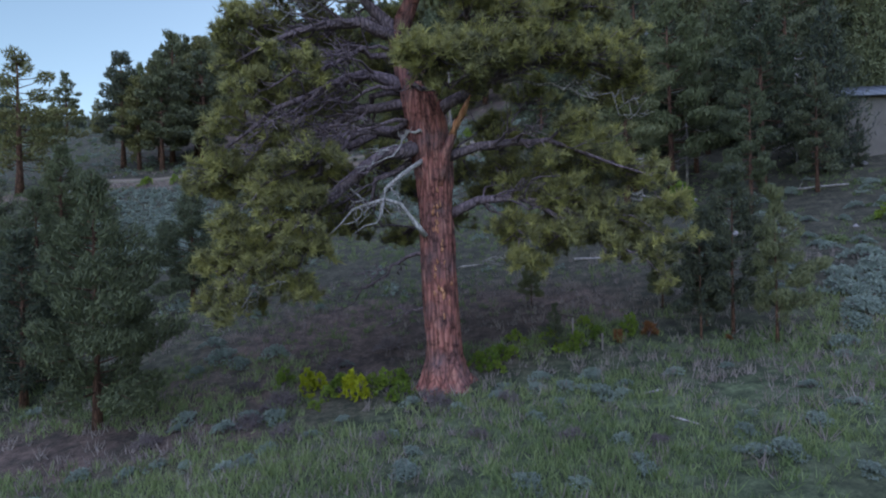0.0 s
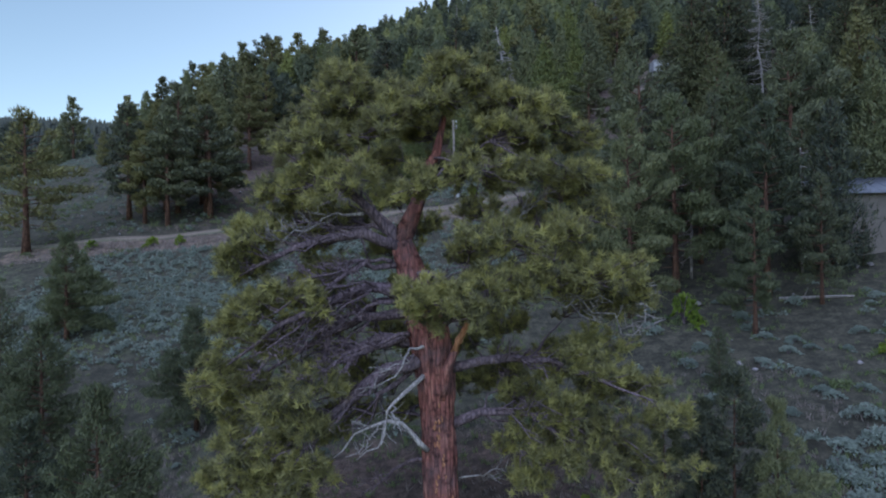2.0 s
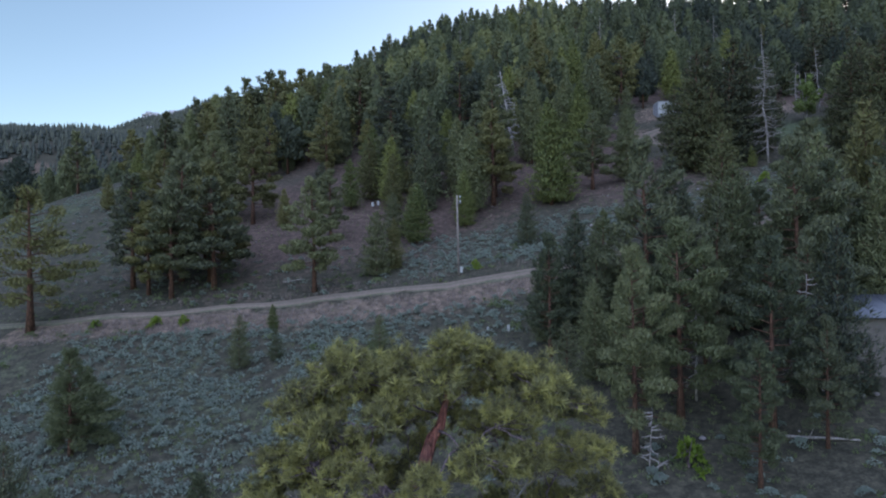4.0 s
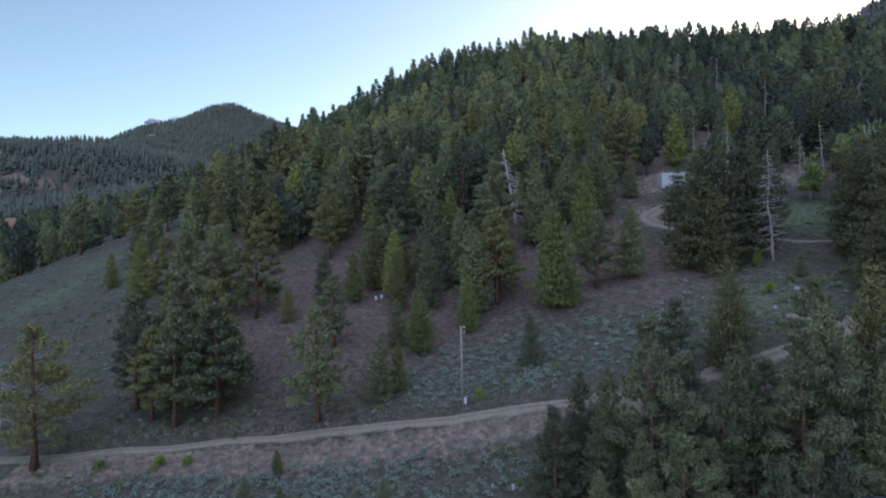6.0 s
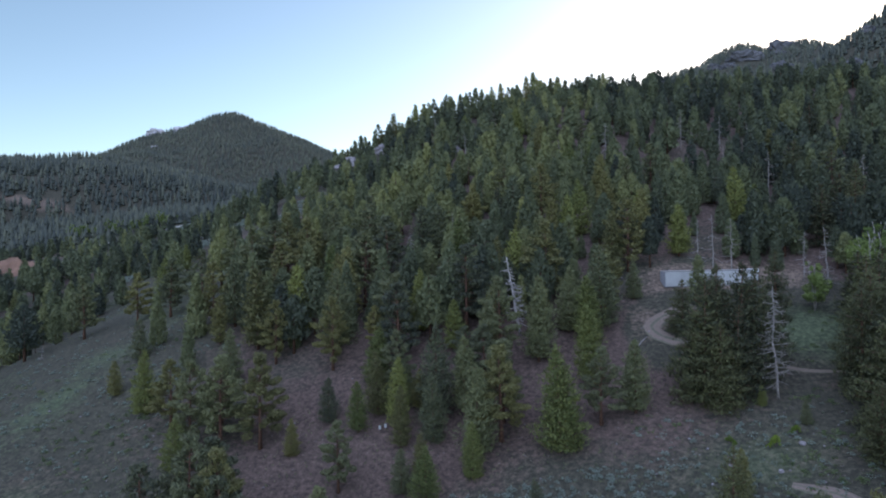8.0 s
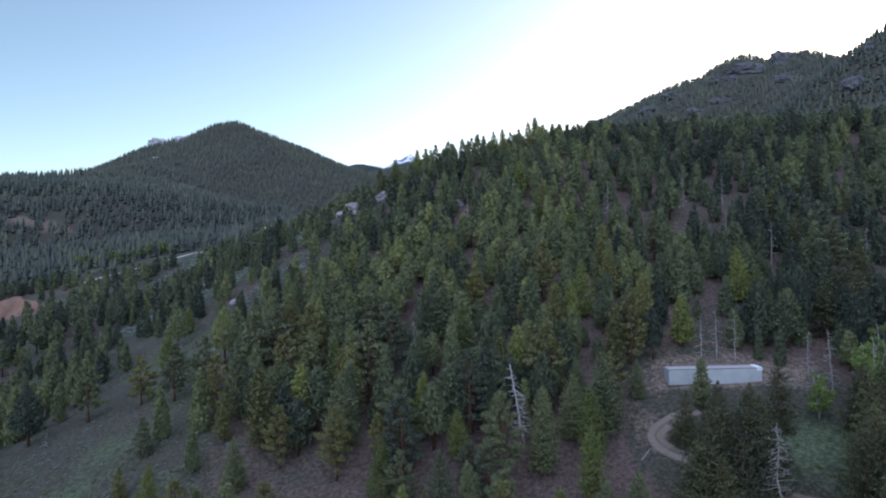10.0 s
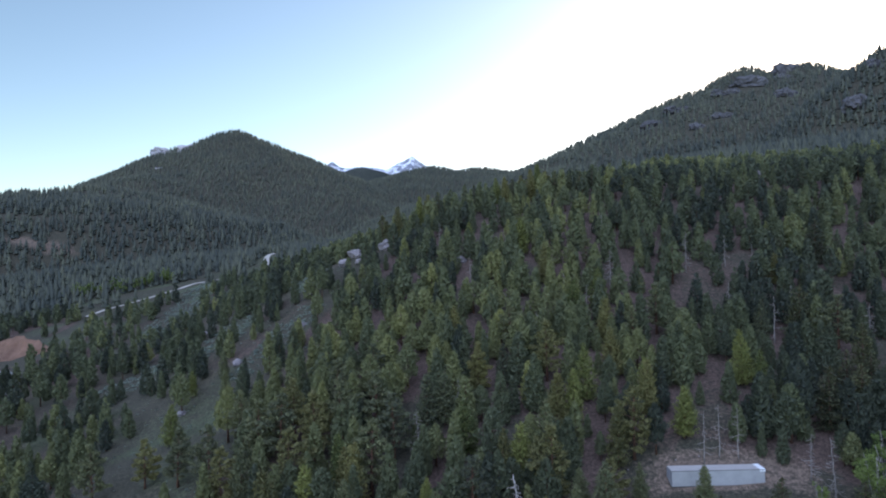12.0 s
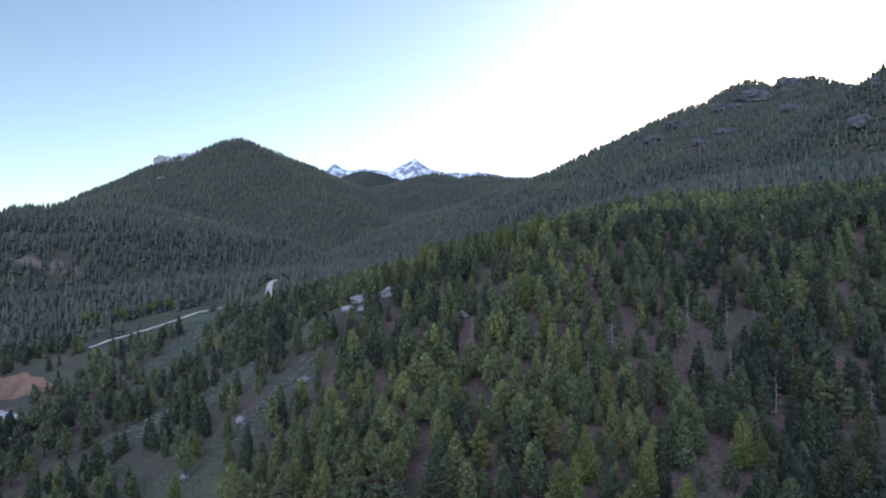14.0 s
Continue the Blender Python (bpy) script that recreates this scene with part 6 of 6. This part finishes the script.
def grass(name, label, material, pts, lo, hi, blades, seed):
    rng = np.random.default_rng(seed)
    z = land(pts[:, 0], pts[:, 1])
    C = np.stack([pts[:, 0], pts[:, 1], z - 0.02], 1)
    n = len(C)
    d = unit(np.stack([rng.normal(0, 0.42, (n, blades)), rng.normal(0, 0.42, (n, blades)), np.ones((n, blades))], -1))
    L = rng.uniform(lo, hi, (n, 1, 1)) * rng.uniform(0.6, 1.1, (n, blades, 1))
    side = unit(np.cross(d, rng.normal(0, 1, (n, blades, 3))))
    b = C[:, None] + np.concatenate([rng.normal(0, 0.07, (n, blades, 2)), np.zeros((n, blades, 1))], -1)
    w = 0.008 + 0.02 * L
    tip = b + d * L + np.concatenate([rng.normal(0, 0.12, (n, blades, 2)), np.zeros((n, blades, 1))], -1) * L
    V = np.stack([b - side * w, b + side * w, tip], 2).reshape(-1, 3)
    T = np.arange(len(V)).reshape(-1, 3)
    tint = np.repeat(np.clip(0.5 + 0.45 * wave(pts[:, 0] / 2.5, pts[:, 1] / 2.5) + rng.normal(0, 0.15, n), 0, 1), blades * 3)
    ob = new(name, mesh_of(name, V, T, [material], tint=tint))
    tagged(ob, label, "grass", kind="stuff")


def meadow():
    rng = np.random.default_rng(51)
    p = np.concatenate([scatter(-13, 13, 7, 19, 0.16, rng), scatter(-24, 26, 19, 40, 0.36, rng)])
    p = p[np.abs(p[:, 0]) < 0.75 * p[:, 1] + 2]
    g = 0.62 + 0.75 * wave(p[:, 0] / 2.2 + 7, p[:, 1] / 1.6) - 0.5 * np.exp(-((p[:, 0] + 0.5) / 6) ** 2 - ((p[:, 1] - 20.5) / 3) ** 2) - 0.75 * np.exp(-((p[:, 0] + 9) / 5) ** 2 - ((p[:, 1] - 14.5) / 3) ** 2)
    g = g - 0.3 * np.clip((p[:, 0] - 4) / 4, 0, 1)
    grass("meadow_grass", "fresh green meadow grass under the trees", M_GRASS, p[rng.uniform(0, 1, len(p)) < g], 0.1, 0.36, 12, 61)
    q = np.concatenate([scatter(-14, 14, 7, 26, 0.3, rng), scatter(-40, 45, 58, 86, 1.3, rng)])
    q = q[rng.uniform(0, 1, len(q)) < 0.4 + 0.5 * wave(q[:, 0] / 2 + 1, q[:, 1] / 2)]
    grass("dry_grass", "pale dry grass tufts in the meadow", M_DRY, q, 0.12, 0.38, 10, 62)
    bank = np.concatenate([scatter(-36, 12, 52.2, 54.9, 0.3, rng), scatter(-36, 14, 57.3, 58.4, 0.5, rng)])
    bank = bank[rng.uniform(0, 1, len(bank)) < 0.55 + 0.6 * wave(bank[:, 0] / 2, bank[:, 1])]
    grass("bank_grass", "tall tan dry grass along the road bank", M_DRY, bank, 0.25, 0.6, 9, 64)
    r = np.concatenate([scatter(-45, 40, 36, 88, 0.75, rng), scatter(-95, -35, 60, 200, 1.5, rng)])
    r = r[rng.uniform(0, 1, len(r)) < 0.5 + 0.5 * wave(r[:, 0] / 6, r[:, 1] / 6)]
    grass("slope_grass", "thin grass tufts on the open slope", M_GRASS, r, 0.2, 0.45, 5, 63)


meadow()

# ---- bright leafy trees by the upper clearing ----


def leafy_tree(x, y, height, seed, leaves, leaf, label="bright green leafy aspen at the clearing's edge"):
    """A pale-stemmed aspen: several leaders, each with uneven clouds of small leaves."""
    rng = np.random.default_rng(seed)
    ob = thing("aspen_tree", pose(x, y, ground_z(x, y) - 0.1), label, "tree", "aspens")
    wood, pads = [], []
    for i in range(3):
        az = i * 2.1 + rng.uniform(0, 1)
        tip = np.array([math.cos(az) * 0.1 * height, math.sin(az) * 0.1 * height, height * rng.uniform(0.85, 1.0)])
        P = bend((0, 0, 0), tip, 0, 6, 0.012 * height, rng)
        wood.append(tube(P, np.linspace(0.012, 0.003, 6) * height, 6, 0.06, rng))
        for j in range(8):
            v = 0.14 + 0.82 * (j + rng.uniform(0, 1)) / 8
            foot = np.array([np.interp(v, np.linspace(0, 1, 6), P[:, k]) for k in range(3)])
            q = rng.uniform(0, 6.283)
            o = np.array([math.cos(q), math.sin(q), 0.5])
            r = height * 0.19 * math.sin(math.pi * min(0.97, 0.15 + 0.8 * v)) * rng.uniform(0.6, 1.1)
            c = foot + o * r
            wood.append(tube(np.array([foot, c]), [0.004 * height, 0.01], 3, 0, rng, False))
            pads.append((foot, c, o, r * 0.75, r * 0.65, r * 0.55))
    part("trunk", join(wood), M_DEAD, ob, smooth=True)
    part("crown", needle_leaves(pads, leaves, leaf, leaf * 0.3, rng, lambda z: np.zeros((len(z), 3))), M_ASPEN, ob)


for k, (x, y, hgt) in enumerate([(53.3, 94.5, 7.6), (61.5, 95.2, 10.8), (64.4, 97.6, 10.6), (66.8, 93.5, 10.4), (67.5, 101, 9.6), (71, 96.5, 10.0)]):
    leafy_tree(x, y, hgt, 800 + k, 2600, 0.36)


def bright_row():
    """Pale green aspens along the far road."""
    for k in range(16):
        leafy_tree(-226 + 4.0 * k + (k * 37 % 5), 356 + 0.9 * k + (k * 53 % 7), 7 + (k * 29 % 5), 830 + k, 420, 0.8, "pale green aspen beside the far dirt road")


bright_row()

# ---- trailer in the upper clearing ----


def box(bm, x0, x1, y0, y1, z0, z1, bevel=0.0):
    m = bmesh.ops.create_cube(bm, size=1)["verts"]
    for v in m:
        v.co = Vector(((x0 + x1) / 2 + v.co.x * (x1 - x0), (y0 + y1) / 2 + v.co.y * (y1 - y0), (z0 + z1) / 2 + v.co.z * (z1 - z0)))
    if bevel:
        e = list({e for v in m for e in v.link_edges})
        bmesh.ops.bevel(bm, geom=e, offset=bevel, segments=2, affect="EDGES")


def boxes(name, rows, material, parent=None, label="", bevel=0.0):
    bm = bmesh.new()
    for r in rows:
        box(bm, *r, bevel)
    return from_bm(name, bm, material, parent, label)


M_STEEL = dusty("dull_steel", (0.1, 0.1, 0.105), (0.2, 0.2, 0.2), 4.0, 0.5, 0.1, 0.01)
M_TYRE = dusty("tyre_rubber", (0.015, 0.015, 0.016), (0.035, 0.035, 0.035), 6.0)
M_ROOF = dusty("trailer_roof", (0.32, 0.3, 0.285), (0.44, 0.42, 0.4), 0.8, 0.6, 0.1, 0.01)
M_ENDWALL = dusty("trailer_doors", (0.24, 0.25, 0.27), (0.36, 0.37, 0.39), 0.8, 0.6, 0.1, 0.01)


def trailer():
    x0, y0 = 34.9, 104.7
    z = ground_z(40, 104.5) - 0.3
    t = thing("semi_trailer", pose(x0, y0, z, 0, 0, 1.0), "long white box semi-trailer parked in the clearing", "trailer")
    L, W, b, h = 15.2, 2.55, 0.35, 3.0
    body = boxes("body", [(0, L, 0, W, b, h - 0.06)], M_WHITE, t, bevel=0.03)
    boxes("roof", [(0.02, L - 0.9, 0.03, W - 0.03, h - 0.06, h)], M_ROOF, t)
    boxes("nose_cap", [(L - 0.9, L + 0.12, -0.02, W + 0.02, h - 0.5, h + 0.05)], dusty("white_cap", (0.72, 0.74, 0.76), (0.8, 0.82, 0.84), 1.0, 0.45, 0.05, 0.01), t, "clean white rounded front cap", 0.08)
    for k in range(25):
        boxes("panel_rib", [(0.35 + k * 0.6, 0.39 + k * 0.6, -0.025, 0.0, b + 0.12, h - 0.14)], M_WHITE, body)
    boxes("top_rail", [(0, L, -0.03, 0, h - 0.14, h - 0.04)], M_STEEL, body)
    boxes("bottom_rail", [(0, L, -0.03, 0, b, b + 0.12)], M_STEEL, body)
    for y in (0.05, W / 2 + 0.02):
        d = boxes("rear_door", [(-0.04, 0, y, y + W / 2 - 0.07, b + 0.05, h - 0.12)], M_ENDWALL, t)
        boxes("lock_bar", [(-0.07, -0.04, y + 0.5, y + 0.54, b + 0.1, h - 0.2)], M_STEEL, d)
    for x in (1.6, 2.8):
        for y in (0.05, W - 0.3):
            bm = bmesh.new()
            bmesh.ops.create_cone(bm, cap_ends=True, segments=20, radius1=0.48, radius2=0.48, depth=0.26, matrix=Matrix.Translation((x, y + 0.13, 0.42)) @ Matrix.Rotation(radians(90), 4, "X"))
            from_bm("wheel", bm, M_TYRE, t)
    for y in (0.3, W - 0.42):
        boxes("landing_leg", [(11.6, 11.72, y, y + 0.12, 0, b)], M_STEEL, t)


trailer()

# ---- utility pole, shed, signs ----


def pole():
    x, y, hgt = 0.95, 57.6, 7.4
    p = thing("utility_pole", pose(x, y, ground_z(x, y) - 0.1), "weathered wooden utility pole beside the dirt road", "utility pole")
    part("post", tube([(0, 0, 0), (-0.03, 0, hgt * 0.5), (-0.06, 0, hgt)], [0.115, 0.1, 0.08], 12, 0.03), M_POLE, p, smooth=True)
    boxes("bracket", [(0.02, 0.3, -0.04, 0.04, hgt - 0.75, hgt - 0.67)], M_STEEL, p)
    for z in (hgt - 0.66, hgt - 0.25):
        part("insulator", tube([(0.22, 0, z), (0.22, 0, z + 0.12), (0.22, 0, z + 0.24)], [0.05, 0.07, 0.03], 10), M_WHITE, p, smooth=True)
    box_ = boxes("meter_box", [(0.12, 0.36, -0.18, 0.02, 0.35, 0.95)], M_WHITE, p, "pale grey meter box", 0.02)
    part("conduit", tube([(0.15, -0.1, 0.95), (0.12, -0.1, 2.6)], [0.025, 0.025], 8), M_STEEL, box_)


pole()


def stake(x, y, hgt, lean, label):
    s = thing("wooden_stake", pose(x, y, ground_z(x, y) - 0.1, 0, lean), label, "stake", "stakes")
    part("post", tube([(0, 0, 0), (0, 0, hgt)], [0.032, 0.026], 8, 0.05), M_POLE, s)


stake(-1.9, 57.6, 1.9, 14, "leaning pale wooden stake beside the road")
stake(4.2, 16.9, 0.55, 0, "short pale wooden stake in the grass")
stake(3.5, 17.3, 0.9, 0, "short pale wooden stake in the grass")


def sign(x, y, w, h, z, turn, tilt, label):
    s = thing("white_sign", pose(x, y, ground_z(x, y), 0, tilt, turn), label, "sign", "white signs")
    boxes("board", [(-w / 2, w / 2, -0.012, 0.012, z, z + h)], M_WHITE, s, bevel=0.005)
    boxes("stake", [(-0.025, 0.025, 0.013, 0.05, -0.2, z + h * 0.8)], M_POLE, s)
    if w > 0.4:
        boxes("dark_bars", [(-w * 0.3, w * 0.3, -0.017, -0.013, z + h * q, z + h * q + 0.05) for q in (0.3, 0.5, 0.7)], M_STEEL, s)


sign(-9.1, 44.6, 0.45, 0.55, 0.35, 10, 10, "small white sign tilted on a stake in sage")
sign(4.5, 47.6, 0.22, 0.5, 0.1, 0, 0, "narrow white marker board in the grass")
sign(3.0, 48.2, 0.2, 0.25, 0.1, 20, 0, "narrow white marker board in the grass")
sign(5.4, 40.4, 0.25, 0.2, 0.1, 0, 0, "low white marker board in the grass")
sign(-9.6, 80.3, 0.3, 0.5, 0.3, 0, 0, "narrow white marker board on the slope")
sign(-8.9, 80.5, 0.3, 0.5, 0.3, 0, 0, "narrow white marker board on the slope")


def shed():
    x, y = 21.2, 35.6
    z = ground_z(25, 37) + 0.7
    s = thing("shed", pose(x, y, z, 0, 0, -4), "low tan shed with a dull grey metal roof", "shed")
    L, W, h = 9.0, 4.6, 2.1
    M_TAN = dusty("tan_boards", (0.13, 0.115, 0.1), (0.22, 0.2, 0.175), 2.0)
    for name, r in (("wall", (0, L, 0, 0.15, -2.2, h)), ("wall", (0, L, W - 0.15, W, -2.2, h)), ("wall", (0, 0.15, 0.15, W - 0.15, -2.2, h)), ("wall", (L - 0.15, L, 0.15, W - 0.15, -2.2, h))):
        boxes(name, [r], M_TAN, s)
    M_TIN = dusty("grey_tin_roof", (0.1, 0.11, 0.13), (0.17, 0.185, 0.21), 1.2, 0.6, 0.1, 0.01)
    for side in (-1, 1):
        V = []
        for q in (-0.3, L + 0.3):
            ye, yr = W / 2 + side * (W / 2 + 0.35), W / 2
            V += [(q, ye, h - 0.12), (q, yr, h + 0.95), (q, yr, h + 0.87), (q, ye, h - 0.2)]
        T = [(0, 4, 5), (0, 5, 1), (3, 2, 6), (3, 6, 7), (0, 3, 7), (0, 7, 4), (0, 1, 2), (0, 2, 3), (4, 7, 6), (4, 6, 5), (1, 5, 6), (1, 6, 2)]
        r = part("roof_slope", (V, T), M_TIN, s)
        for k in range(15):
            u = k / 14
            xx = -0.25 + u * (L + 0.5)
            part("roof_seam", tube([(xx, W / 2 + side * (W / 2 + 0.35), h - 0.11), (xx, W / 2, h + 0.96)], [0.02, 0.02], 4), M_TIN, r)
    d = boxes("door", [(6.6, 7.5, -0.03, 0.0, 0, 1.95)], M_POLE, s)
    boxes("door_handle", [(7.35, 7.4, -0.07, -0.03, 0.95, 1.08)], M_STEEL, d)


shed()
